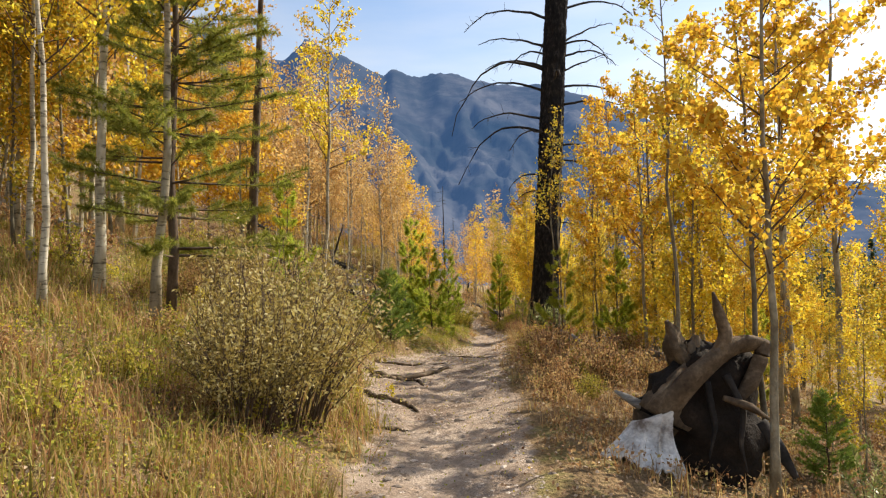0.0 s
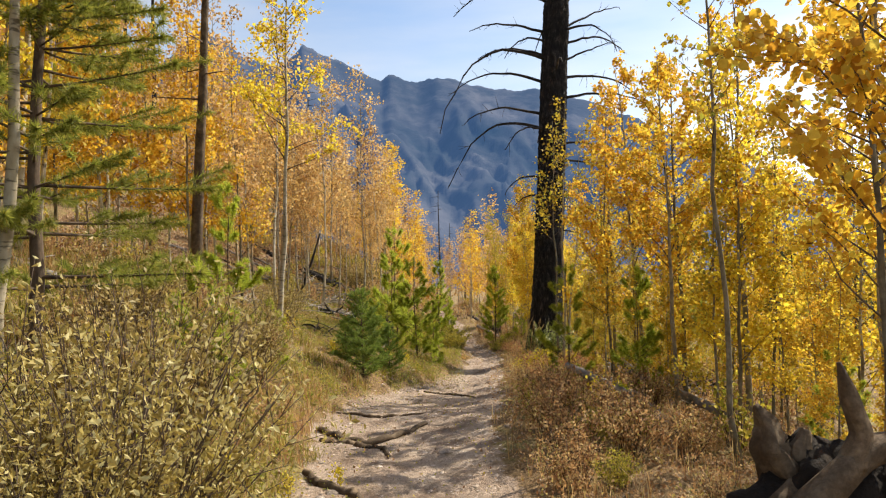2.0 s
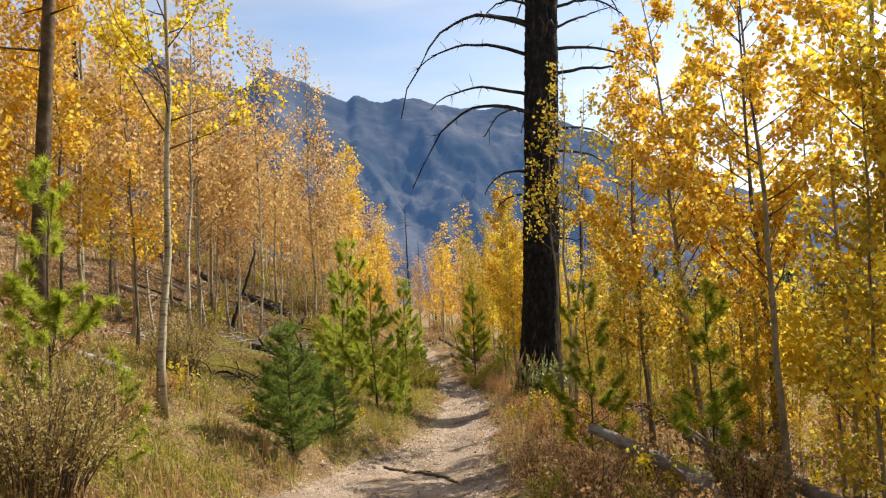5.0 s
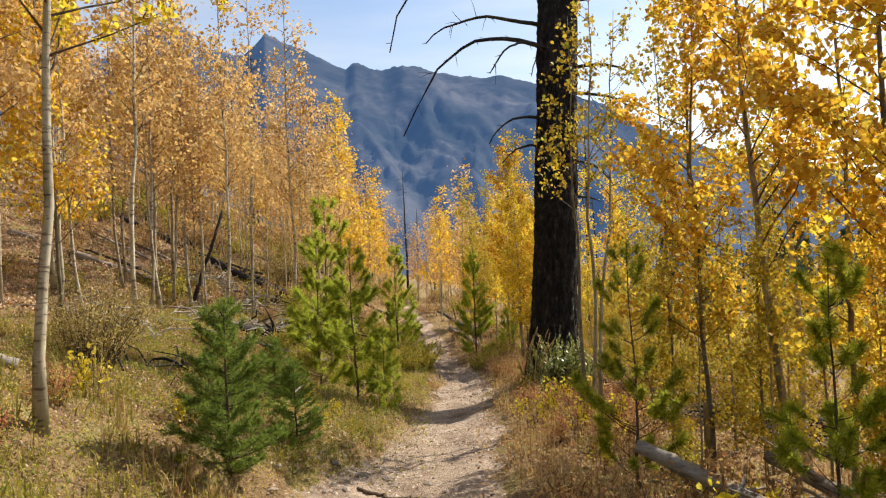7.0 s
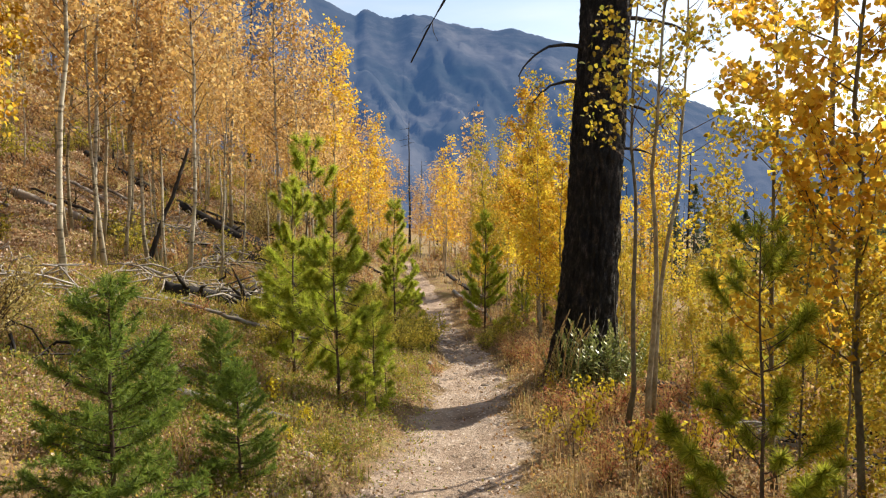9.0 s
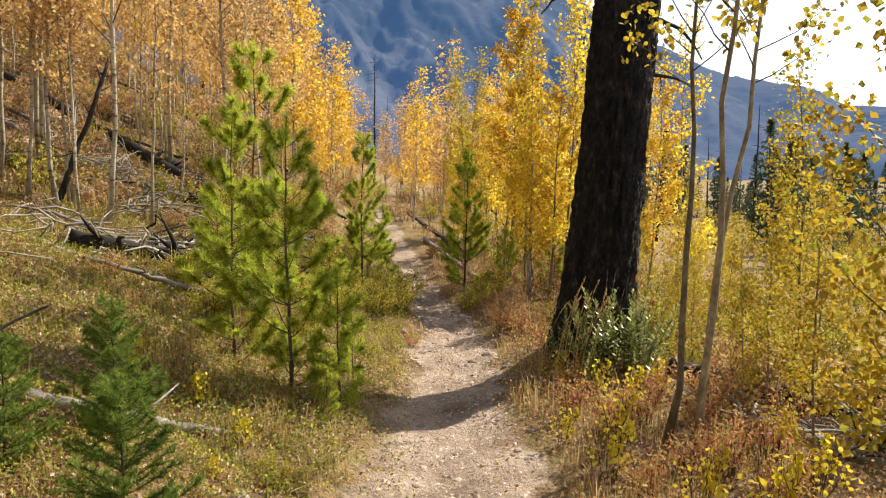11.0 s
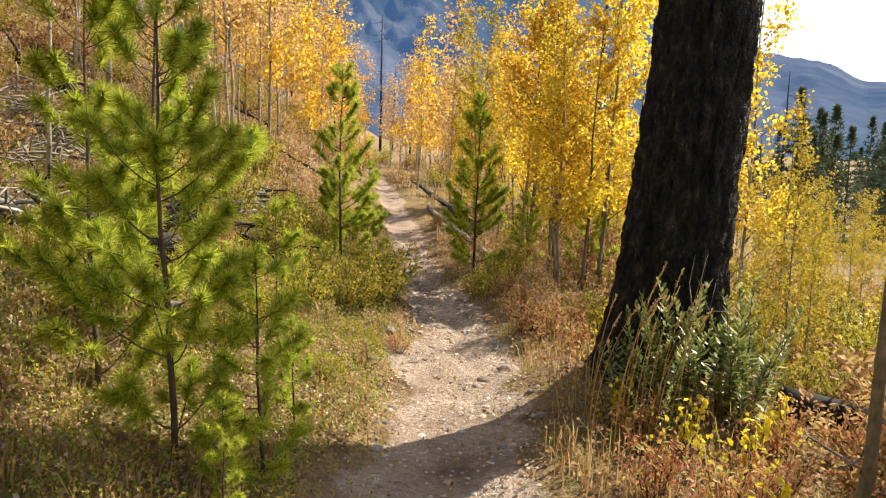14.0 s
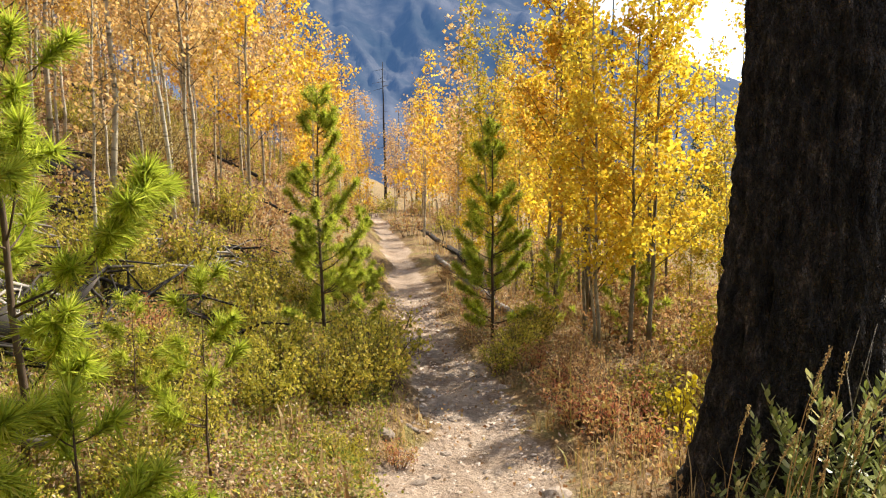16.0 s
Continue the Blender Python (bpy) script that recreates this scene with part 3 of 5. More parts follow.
def stand(template, x, y, scale=1.0, turn=0.0, lean_x=0.0, lean_y=0.0, sink=0.03, label=""):
    """Sets a copy of a thing on the ground."""
    m = pose(x, y, at_ground(x, y, sink), lean_y, lean_x, 0) @ pose(0, 0, 0, 0, 0, turn) @ Matrix.Diagonal((scale, scale, scale, 1))
    return tagged(copy_thing(template, m), label)


def remove(*roots):
    for root in roots:
        for ob in (*root.children_recursive, root):
            bpy.data.objects.remove(ob)


# tall aspens close to the trail
tall = [aspen("tall aspen with pale slender trunk and golden leaves", 7.0, 0.12, 32, 0.05, M_GOLD, 11, 0.42, 0.25, True),
        aspen("tall aspen with pale bark and thin golden crown", 6.4, 0.1, 30, 0.05, M_YELLOW, 12, 0.42, 0.27, True),
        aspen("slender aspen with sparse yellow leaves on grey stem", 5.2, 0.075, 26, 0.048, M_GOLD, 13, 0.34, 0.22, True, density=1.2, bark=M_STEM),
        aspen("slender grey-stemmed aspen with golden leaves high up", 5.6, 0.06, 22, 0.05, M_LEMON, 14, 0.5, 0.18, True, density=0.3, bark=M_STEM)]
# trees: template, x, y, scale, turn, lean to the right
for k, x, y, scale, turn, lean in ((0, -3.75, 7.9, 1.0, 10, 0.5), (1, -2.93, 7.4, 1.05, 80, 2.2), (1, -3.3, 6.0, 0.72, 30, -0.5), (1, -4.46, 9.3, 0.75, 200, 1.0), (1, -4.7, 8.3, 0.8, 150, 0.6), (1, -5.3, 9.0, 1.0, 20, 0),
                                   (1, -5.6, 7.4, 0.9, 70, 0), (0, -5.0, 11.2, 0.95, 130, 1.5), (1, -2.2, 13.0, 0.9, 130, 2.6), (0, -6.2, 12.5, 0.85, 310, 0),
                                   (2, 2.34, 5.35, 0.95, 20, -0.6), (2, 2.62, 6.1, 0.8, 160, -0.3), (3, 2.83, 8.95, 1.0, 240, -1.5), (2, 3.4, 7.7, 0.95, 300, 0.6),
                                   (2, 2.95, 14.5, 0.9, 40, -1.0), (3, 2.27, 16.8, 0.88, 100, 1.5), (3, 2.4, 16.55, 0.95, 200, 2.5), (3, 2.55, 16.95, 0.9, 10, 5.0), (2, 3.7, 10.9, 1.05, 60, 0), (2, 3.4, 12.3, 0.95, 15, -2), (2, 3.2, 13.4, 1.0, 95, -3), (1, 3.9, 14.6, 0.75, 60, -1), (2, 3.0, 11.3, 0.85, 220, 0), (2, 4.4, 8.4, 1.15, 45, 0), (2, 3.8, 8.2, 1.1, 125, 1),
                                   (2, 2.45, 24.8, 0.95, 300, 0.5), (2, 2.7, 22.6, 0.62, 20, 0), (2, 2.5, 23.5, 0.55, 90, 0)):
    stand(tall[k], x, y, scale, turn, lean)
remove(*tall)

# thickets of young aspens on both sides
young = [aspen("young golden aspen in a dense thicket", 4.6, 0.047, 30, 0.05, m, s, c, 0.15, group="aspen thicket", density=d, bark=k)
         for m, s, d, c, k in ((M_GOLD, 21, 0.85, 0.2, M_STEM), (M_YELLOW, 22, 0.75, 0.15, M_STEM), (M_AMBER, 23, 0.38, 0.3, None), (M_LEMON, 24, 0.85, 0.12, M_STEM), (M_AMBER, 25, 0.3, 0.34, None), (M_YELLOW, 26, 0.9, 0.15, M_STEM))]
far_off = [aspen("golden aspen in a distant grove", 4.8, 0.06, 20, 0.08, m, s, 0.2, 0.16, group="distant aspens", density=d)
           for m, s, d in ((M_GOLD, 27, 0.5), (M_AMBER, 28, 0.42), (M_LEMON, 29, 0.45))]
KEPT_CLEAR = ((2.42, 19.05, 0.8), (-0.4, 17.4, 0.9), (-0.95, 18, 0.7), (-1.2, 13.7, 0.9), (1.5, 23.6, 0.9), (0, 21.9, 0.7), (2.03, 13.6, 0.6), (2.1, 5.8, 1.2), (-1.2, 5.6, 1.1))


DISTANT = []


def thicket(many, x0, x1, y0, y1, low, high, kinds, seed, clear=0.9, grove=None):
    rnd = np.random.default_rng(seed)
    made = 0
    while made < many:
        x, y = rnd.uniform(x0, x1), rnd.uniform(y0, y1)
        if land(x, y)[1] > -clear or any((x - a) ** 2 + (y - b) ** 2 < c * c for a, b, c in KEPT_CLEAR):
            continue
        k, size, turn, lean_a, lean_b = rnd.choice(kinds), rnd.uniform(low, high), rnd.uniform(0, 360), rnd.normal(0, 2), rnd.normal(0, 2)
        if grove:
            DISTANT.append((grove[k], pose(x, y, at_ground(x, y), lean_b, lean_a, turn) @ Matrix.Diagonal((size, size, size, 1))))
        else:
            stand(young[k], x, y, size, turn, lean_a, lean_b)
        made += 1


def joined_grove(placed):
    """Trees too many and too far to tell apart, as one mesh for each kind of surface."""
    heaps = {}
    for root, m in placed:
        for ob in root.children:
            me = ob.data
            co = np.empty(len(me.vertices) * 3, np.float32)
            me.vertices.foreach_get("co", co)
            co = co.reshape(-1, 3) @ np.array(m.to_3x3()).T + np.array(m.translation)
            material = me.materials[0]
            heap = heaps.setdefault(material.name, (Geo(), material))
            if material.name == M_ASPEN.name or material.name == M_TWIG.name:
                heap[0].v.append(co)
                heap[0].f.extend([[i + heap[0].n for i in p.vertices] for p in me.polygons])
                heap[0].n += len(co)
            else:
                heap[0].add(co, np.arange(len(co)).reshape(-1, 4))
    for geo, material in heaps.values():
        kind = {M_ASPEN.name: "distant_aspen_stems", M_TWIG.name: "distant_aspen_twigs"}.get(material.name, "distant_aspen_leaves")
        solo(kind, geo.mesh(kind, material, False), "golden aspen grove in the distance", "aspen grove", kind="stuff")


thicket(20, 3.0, 7.0, 7.5, 14.0, 0.5, 0.95, (0, 1, 3), 31)
thicket(24, 2.7, 6.0, 5.5, 12.0, 0.25, 0.5, (1, 3, 0), 40)
thicket(22, 2.4, 6.0, 13.0, 18.5, 0.35, 0.75, (3, 3), 32)
thicket(36, 3.0, 9.0, 18.5, 28.0, 0.28, 0.5, (3, 3), 39)
thicket(34, 1.7, 5.2, 22.5, 33.0, 0.55, 1.1, (0, 1, 3, 5), 33, 0.7)
for k, x, y, scale in ((0, 2.75, 13.9, 1.05), (5, 3.4, 13.0, 1.1), (3, 3.0, 15.4, 0.95), (1, 3.9, 12.0, 1.15), (5, 3.3, 10.2, 1.0)):
    stand(young[k], x, y, scale, x * 100)
thicket(60, 5.5, 26.0, 22.0, 50.0, 0.35, 0.65, (2, 2), 43, grove=far_off)
thicket(9, 3.8, 8.0, 11.5, 16.0, 0.7, 1.05, (3, 0, 1), 50)
thicket(18, -13.0, -1.4, 28.0, 46.0, 0.35, 0.65, (1, 0), 44, grove=far_off)
thicket(16, -1.0, 9.0, 33.0, 50.0, 0.35, 0.65, (0, 1), 45, 0.4, far_off)
thicket(34, -0.5, 7.0, 32.0, 50.0, 0.75, 1.2, (0, 1), 34, 0.5, far_off)
thicket(18, -7.0, 6.0, 48.0, 60.0, 0.9, 1.25, (0, 1), 42, -9, far_off)
for k, x, y, scale in ((2, -2.2, 23.2, 1.5), (2, -2.9, 20.6, 1.4), (4, -3.5, 18.2, 1.5), (0, -1.6, 26.6, 1.2), (2, -1.8, 29, 1.2), (2, -4.1, 15.8, 1.45), (4, -3.3, 24.5, 1.5), (4, -4.0, 21.5, 1.5), (2, -5.0, 19, 1.5)):
    stand(young[k], x, y, scale, x * 100)
thicket(12, -7.5, -4.2, 8.5, 13.0, 0.8, 1.25, (1, 3, 0), 46)
thicket(30, -8.0, -3.2, 13.5, 21.0, 0.85, 1.4, (0, 2, 4, 4, 4, 2), 35)
thicket(66, -10.0, -1.4, 20.5, 34.0, 0.6, 1.3, (2, 4, 4, 4), 36)
thicket(64, -15.0, -1.4, 31.0, 52.0, 0.85, 1.35, (1, 0, 1), 37, 0.6, far_off)
thicket(30, -7.0, -0.9, 30.0, 46.0, 0.5, 0.95, (1, 1, 0), 49, 0.5, far_off)
thicket(28, -11.0, -4.6, 7.0, 15.0, 0.9, 1.5, (0, 1, 2), 38, grove=far_off)
thicket(70, -26.0, -8.0, 14.0, 40.0, 0.8, 1.3, (1, 1, 0), 47, grove=far_off)
thicket(90, -44.0, -9.0, 36.0, 80.0, 0.9, 1.4, (1, 1, 0), 48, grove=far_off)
joined_grove(DISTANT)
remove(*young, *far_off)

# young pines and spruces
pines = [pine("young lodgepole pine with upturned green branches", 2.3, 0.036, 0.56, 41, 0.26, 5, 0.08, 1200, tuft=0.6, thick=0.08, rise=0.75),
         pine("slim young pine with tufted green branches", 2.1, 0.03, 0.48, 42, 0.28, 5, 0.08, 1150, tuft=0.6, thick=0.08, rise=0.75),
         pine("small bushy pine sapling", 1.1, 0.022, 0.3, 43, gap=0.13, arms=4),
         pine("thin pine sapling with a few tufted twigs", 0.95, 0.014, 0.26, 44, gap=0.17, arms=3, bare=0.3, tuft=0.55),
         pine("dense upright young pine beside the trail", 2.2, 0.036, 0.44, 45, 0.19, 6, 0.075, 1300, tuft=0.4, thick=0.08, rise=0.7)]
for k, x, y, scale, turn in ((0, -0.42, 17.35, 0.92, 0), (1, -0.98, 17.9, 1.04, 40), (4, -0.05, 21.95, 0.93, 90), (3, -0.27, 19.2, 1.0, 150), (3, -0.75, 19.6, 0.7, 10), (2, -0.08, 17.5, 1.0, 60),
                             (4, 1.52, 23.5, 1.02, 200), (1, 2.03, 13.55, 0.92, 120), (1, 2.68, 11.9, 0.88, 20), (1, -2.45, 11.4, 0.95, 260), (2, -1.9, 11.2, 0.8, 10), (1, 0.2, 22.6, 0.6, 30), (2, -1.72, 8.0, 1.25, 200), (2, 0.0, 18.0, 0.6, 80), (2, -0.15, 17.0, 0.5, 280),
                             (2, 2.3, 24.0, 0.9, 30), (2, 2.9, 23.2, 1.0, 130), (1, -0.95, 18.95, 1.25, 310), (2, -1.5, 19.8, 0.9, 0), (0, 3.6, 8.6, 0.55, 0)):
    stand(pines[k], x, y, scale, turn)
remove(*pines)
spruces = [pine("dense little spruce with dark green drooping boughs", 1.4, 0.035, 0.5, 51, 0.095, 9, 0.05, 640, M_SPRUCE, 0.03, 0.38, name="spruce_tree", tuft=0.1, thick=0.12)]
for x, y, scale, turn in ((-1.08, 13.6, 0.98, 0), (-0.78, 14.8, 0.6, 60), (-1.45, 14.4, 0.5, 10), (-1.15, 15.75, 0.55, 100), (-1.45, 15.2, 0.45, 200), (3.1, 6.1, 0.55, 20)):
    stand(spruces[0], x, y, scale, turn)
remove(*spruces)
big = pine("tall leaning pine with long green boughs", 6.4, 0.12, 1.6, 61, 0.3, 6, 0.09, 430, M_BOUGH, 0.12, -0.02, "tall pines")
stand(big, -3.0, 8.1, 1.0, 0, 1.5)
remove(big)

# standing dead trees far off, and conifers across the valley
bare = []
for s in range(3):
    rnd = np.random.default_rng(70 + s)
    root = thing("dead_tree", "bare scorched tree standing dead", "tree", "burnt forest")
    g, h = Geo(), Geo()
    tall_to = 9.0
    t = np.linspace(0, 1, 8)
    line = np.column_stack([np.cumsum(rnd.normal(0, 0.02, (8, 2)), axis=0), t * tall_to])
    tube(g, line, 0.11 * (1 - 0.8 * t), 6)
    for k in range(16):
        f = rnd.uniform(0.35, 0.97)
        b = np.array([np.interp(f, t, line[:, d]) for d in range(3)])
        yaw = rnd.uniform(0, 6.3)
        long = rnd.uniform(0.3, 0.9)
        tube(h, [b, b + np.array([math.cos(yaw), math.sin(yaw), -0.1]) * long], [0.02, 0.006], 3)
    part("trunk", g.mesh("trunk", M_DARKWOOD), root)
    part("branch_work", h.mesh("branch_work", M_DARKWOOD), root, kind="stuff")
    bare.append(root)
rnd = np.random.default_rng(77)
for x, y, scale in ((4.6, 76, 0.95), (-0.7, 70, 1.1), (-2.3, 66, 0.85), (-3.8, 73, 0.8), (-6.3, 55, 1.15), (-9.3, 52, 1.2), (7.5, 62, 1.1), (13, 60, 1.0), (17.5, 58, 1.1), (9.5, 48, 1.2), (-3.2, 60, 0.9), (1.8, 85, 1.0), (-16, 34, 1.3), (-14.5, 36, 1.35), (-12, 33, 1.25), (-19, 40, 1.3)):
    stand(bare[rnd.integers(3)], x, y, scale, rnd.uniform(0, 360), rnd.normal(0, 1.5), rnd.normal(0, 1.5), 0.1)
for k in range(26):
    y = rnd.uniform(45, 130)
    stand(bare[k % 3], rnd.uniform(-0.5, 0.55) * y, y, rnd.uniform(0.7, 1.2), rnd.uniform(0, 360), rnd.normal(0, 2), rnd.normal(0, 2), 0.1)
pale = stand(bare[1], -3.6, 13.45, 0.9, 40, 2.5, 0, 0.1, "tall grey-brown dead trunk on the bank")
for ob in pale.children:
    ob.data = ob.data.copy()
    ob.data.materials[0] = M_ROOTWOOD
remove(*bare)
dark = pine("tall dark green conifer across the valley", 9.0, 0.22, 1.5, 81, 0.5, 7, 0.36, 24, M_CONIFER, 0.03, -0.12, "valley conifers", "conifer_tree", 0.02, 0.28, True)
for k in range(12):
    y = rnd.uniform(60, 120)
    x = y * rnd.uniform(0.32, 0.75)
    stand(dark, x, y, rnd.uniform(0.7, 1.25), rnd.uniform(0, 360), sink=0.1)
for k in range(90):
    y = rnd.uniform(62, 170)
    stand(dark, y * rnd.uniform(0.24, 0.85), y, rnd.uniform(0.45, 0.95), rnd.uniform(0, 360), sink=0.1)
for k in range(16):
    y = rnd.uniform(42, 66)
    stand(dark, y * rnd.uniform(0.36, 0.62), y, rnd.uniform(0.5, 0.85), rnd.uniform(0, 360), sink=0.1)
remove(dark)


# ---- the burnt snag ----
def snag():
    x0, y0 = 2.375, 19.1
    root = thing("burnt_snag", "charred black dead pine trunk with bare drooping branches", "tree", m=pose(x0, y0, at_ground(x0, y0, 0.1), -2, 4.0, 0))
    rnd = np.random.default_rng(90)
    n, sides = 420, 120
    z = 13 * np.linspace(0, 1, n) ** 1.7
    a = np.linspace(0, 2 * math.pi, sides, endpoint=False)
    r = 0.318 - 0.006 * z + 0.13 * np.exp(-z / 0.4)
    v = np.empty((n, sides, 3))
    for i in range(n):
        for j in range(sides):
            cx, cy = math.cos(a[j]), math.sin(a[j])
            d = noise.noise(Vector((cx * 2.6, cy * 2.6, z[i] * 0.8))) * 0.022
            for freq, rise, depth in ((6, 2.0, 0.034), (13, 5.0, 0.024), (27, 12.0, 0.013)):
                d += depth * (0.6 - 2 * abs(noise.noise(Vector((cx * freq, cy * freq, z[i] * rise)))))
            flare = 0.06 * math.exp(-z[i] / 0.35) * (math.cos(3 * a[j] + 0.6) + 0.5 * math.cos(5 * a[j])) + 0.14 * math.exp(-z[i] / 0.5) * max(0, -math.cos(a[j])) ** 3
            rr = r[i] + d + flare
            v[i, j] = (math.cos(a[j]) * rr, math.sin(a[j]) * rr, z[i])
    g = Geo()
    i, j = np.meshgrid(np.arange(n - 1), np.arange(sides), indexing="ij")
    k = (j + 1) % sides
    g.add(v.reshape(-1, 3), np.stack([i * sides + j, i * sides + k, (i + 1) * sides + k, (i + 1) * sides + j], -1).reshape(-1, 4))
    part("trunk", g.mesh("trunk", M_CHAR), root)
    # branches: height, way round (0 right, 180 left), length, rise at the trunk, droop at the tip
    for h, yaw, long, rise, droop in ((5.25, 186, 2.5, 0.25, 1.15), (5.6, 176, 2.0, 0.28, 0.55), (5.2, 215, 1.3, 0.1, 0.8), (6.35, 182, 2.3, 0.3, 0.6), (6.9, 190, 2.9, 0.3, 1.3), (7.0, 172, 1.7, 0.35, 0.5), (7.55, 178, 1.9, 0.3, 0.4), (7.3, 200, 1.2, 0.2, 0.9),
                                      (6.5, 8, 2.0, 0.22, 0.5), (6.0, -8, 2.0, 0.2, 0.35), (6.9, 25, 1.5, 0.6, 0.1), (7.3, 5, 1.6, 0.45, 0.7), (7.7, 30, 1.8, 0.7, 0.2), (7.6, -20, 1.4, 0.3, 1.0), (4.55, 10, 1.3, 0.1, 0.4), (4.1, 195, 1.0, 0.15, 0.8), (4.9, -25, 1.2, 0.15, 0.6), (3.7, 178, 0.7, 0.1, 0.7),
                                      (3.5, 20, 0.9, 0.05, 0.5), (8.3, 185, 2.4, 0.3, 0.7), (8.6, 0, 2.0, 0.4, 0.6), (9.2, 175, 1.9, 0.3, 0.6), (9.6, 15, 1.8, 0.4, 0.5), (10.3, 190, 1.5, 0.3, 0.5), (5.7, 95, 1.5, 0.2, 0.6), (6.6, 270, 1.2, 0.3, 0.7), (7.9, 100, 1.6, 0.3, 0.6), (2.9, -10, 0.5, 0.1, 0.3)):
        w = radians(yaw)
        q = np.linspace(0, 1, 12)
        flat = np.array([math.cos(w), math.sin(w)])
        line = np.column_stack([flat[0] * (0.2 + long * (q - 0.12 * droop * q ** 3)), flat[1] * (0.2 + long * q), h + long * (rise * q - droop * 0.75 * q ** 2.6)])
        line[2:] += rnd.normal(0, 0.012, (10, 3)) * long * 0.5
        b = Geo()
        tube(b, line, 0.034 * (0.55 + long * 0.2) * (1 - 0.85 * q) + 0.004, 6)
        bough = part("branch", b.mesh("branch", M_DARKWOOD), root)
        for s in range(int(5 * long)):
            f = rnd.uniform(0.25, 1)
            st = np.array([np.interp(f, q, line[:, d]) for d in range(3)])
            tip = st + unit(rnd.normal(size=3) + (flat[0] * 0.8, flat[1] * 0.8, -0.5)) * rnd.uniform(0.06, 0.32)
            w = Geo()
            tube(w, [st, (st + tip) / 2 + rnd.normal(0, 0.012, 3), tip], [0.007, 0.005, 0.002], 3)
            part("twig", w.mesh("twig", M_DARKWOOD), bough)
    # pale bare twigs springing from the foot
    for k in range(5):
        st = np.array([0.1 + 0.1 * k, -0.42, 0.1])
        b = Geo()
        tip = st + (rnd.normal(0, 0.2), -0.15, rnd.uniform(0.7, 1.2))
        q = np.linspace(0, 1, 6)[:, None]
        line = st + (tip - st) * q + rnd.normal(0, 0.04, (6, 3)) * q
        tube(b, line, 0.006 * (1 - 0.8 * q[:, 0]), 4)
        for s in range(4):
            p = line[rnd.integers(2, 5)]
            tube(b, [p, p + rnd.normal(0, 0.12, 3) + (0, 0, 0.1)], [0.003, 0.001], 3)
        part("twig", b.mesh("twig", M_GREYWOOD), root, "pale bare twig")


snag()


# ---- overturned stump ----
def stump():
    x0, y0 = 2.1, 5.85
    z0 = at_ground(x0, y0, 0.0)
    root = thing("overturned_stump", "overturned weathered stump with twisted roots and dark soil", "stump", m=pose(x0, y0, z0))
    g = Geo()
    a, b = np.meshgrid(np.linspace(0, 2 * math.pi, 48, endpoint=False), np.linspace(0.02, math.pi - 0.02, 30))
    v = np.stack([np.sin(b) * np.cos(a) * 0.48, np.sin(b) * np.sin(a) * 0.32, np.cos(b) * 0.6], -1)
    for i in range(30):
        for j in range(48):
            p = Vector(v[i, j])
            v[i, j] *= 1 + 0.3 * noise.noise(p * 3.1) + 0.16 * noise.noise(p * 8) + 0.08 * noise.noise(p * 21)
    i, j = np.meshgrid(np.arange(29), np.arange(48), indexing="ij")
    k = (j + 1) % 48
    g.add(v.reshape(-1, 3) + (-0.06, 0.03, 0.4), np.stack([i * 48 + j, (i + 1) * 48 + j, (i + 1) * 48 + k, i * 48 + k], -1).reshape(-1, 4))
    part("soil_clod", g.mesh("soil_clod", M_SOIL), root, "dark crumbling soil held by roots")

    def limb(name, pts, radii, material, label="", ridges=0.12):
        pts, radii = np.asarray(pts, float), np.asarray(radii, float)
        q = np.linspace(0, len(pts) - 1, 24)
        ks = np.arange(len(pts))
        line = np.stack([np.interp(q, ks, pts[:, d]) for d in range(3)], -1)
        line[1:-1] = (line[:-2] + line[1:-1] * 2 + line[2:]) / 4
        line[1:-1] = (line[:-2] + line[1:-1] * 2 + line[2:]) / 4
        b = Geo()
        tube(b, line, np.interp(q, ks, radii), 14, ridges, len(pts))
        return part(name, b.mesh(name, material), root, label)

    limb("butt", ((-0.58, -0.12, 0.05), (-0.55, -0.13, 0.28), (-0.46, -0.16, 0.5), (-0.28, -0.1, 0.7), (-0.12, 0.0, 0.85)), (0.1, 0.13, 0.19, 0.15, 0.08), M_ROOTWOOD, "weathered brown butt of the trunk", 0.2)
    limb("root", ((-0.5, -0.24, 0.5), (-0.3, -0.28, 0.74), (-0.08, -0.26, 0.92), (0.08, -0.2, 1.02), (0.26, -0.14, 1.03), (0.4, -0.1, 1.0)), (0.09, 0.085, 0.07, 0.065, 0.06, 0.035), M_ROOTWOOD)
    limb("root", ((-0.02, -0.24, 0.95), (0.03, -0.24, 1.1), (-0.02, -0.24, 1.26), (-0.06, -0.24, 1.42)), (0.065, 0.05, 0.04, 0.01), M_ROOTWOOD)
    limb("root", ((0.36, -0.12, 1.03), (0.3, -0.16, 0.88), (0.2, -0.22, 0.72), (0.1, -0.24, 0.6)), (0.05, 0.06, 0.055, 0.035), M_ROOTWOOD)
    limb("root", ((-0.2, 0.0, 0.85), (-0.3, -0.02, 1.0), (-0.3, -0.02, 1.1), (-0.36, -0.02, 1.2)), (0.1, 0.085, 0.05, 0.012), M_ROOTWOOD, "", 0.3)
    limb("root", ((-0.1, 0.02, 0.8), (-0.16, -0.02, 0.98), (-0.12, -0.02, 1.08)), (0.08, 0.06, 0.015), M_ROOTWOOD, "", 0.3)
    limb("root", ((-0.05, -0.34, 0.64), (0.12, -0.38, 0.58), (0.28, -0.36, 0.48)), (0.02, 0.032, 0.01), M_ROOTWOOD)
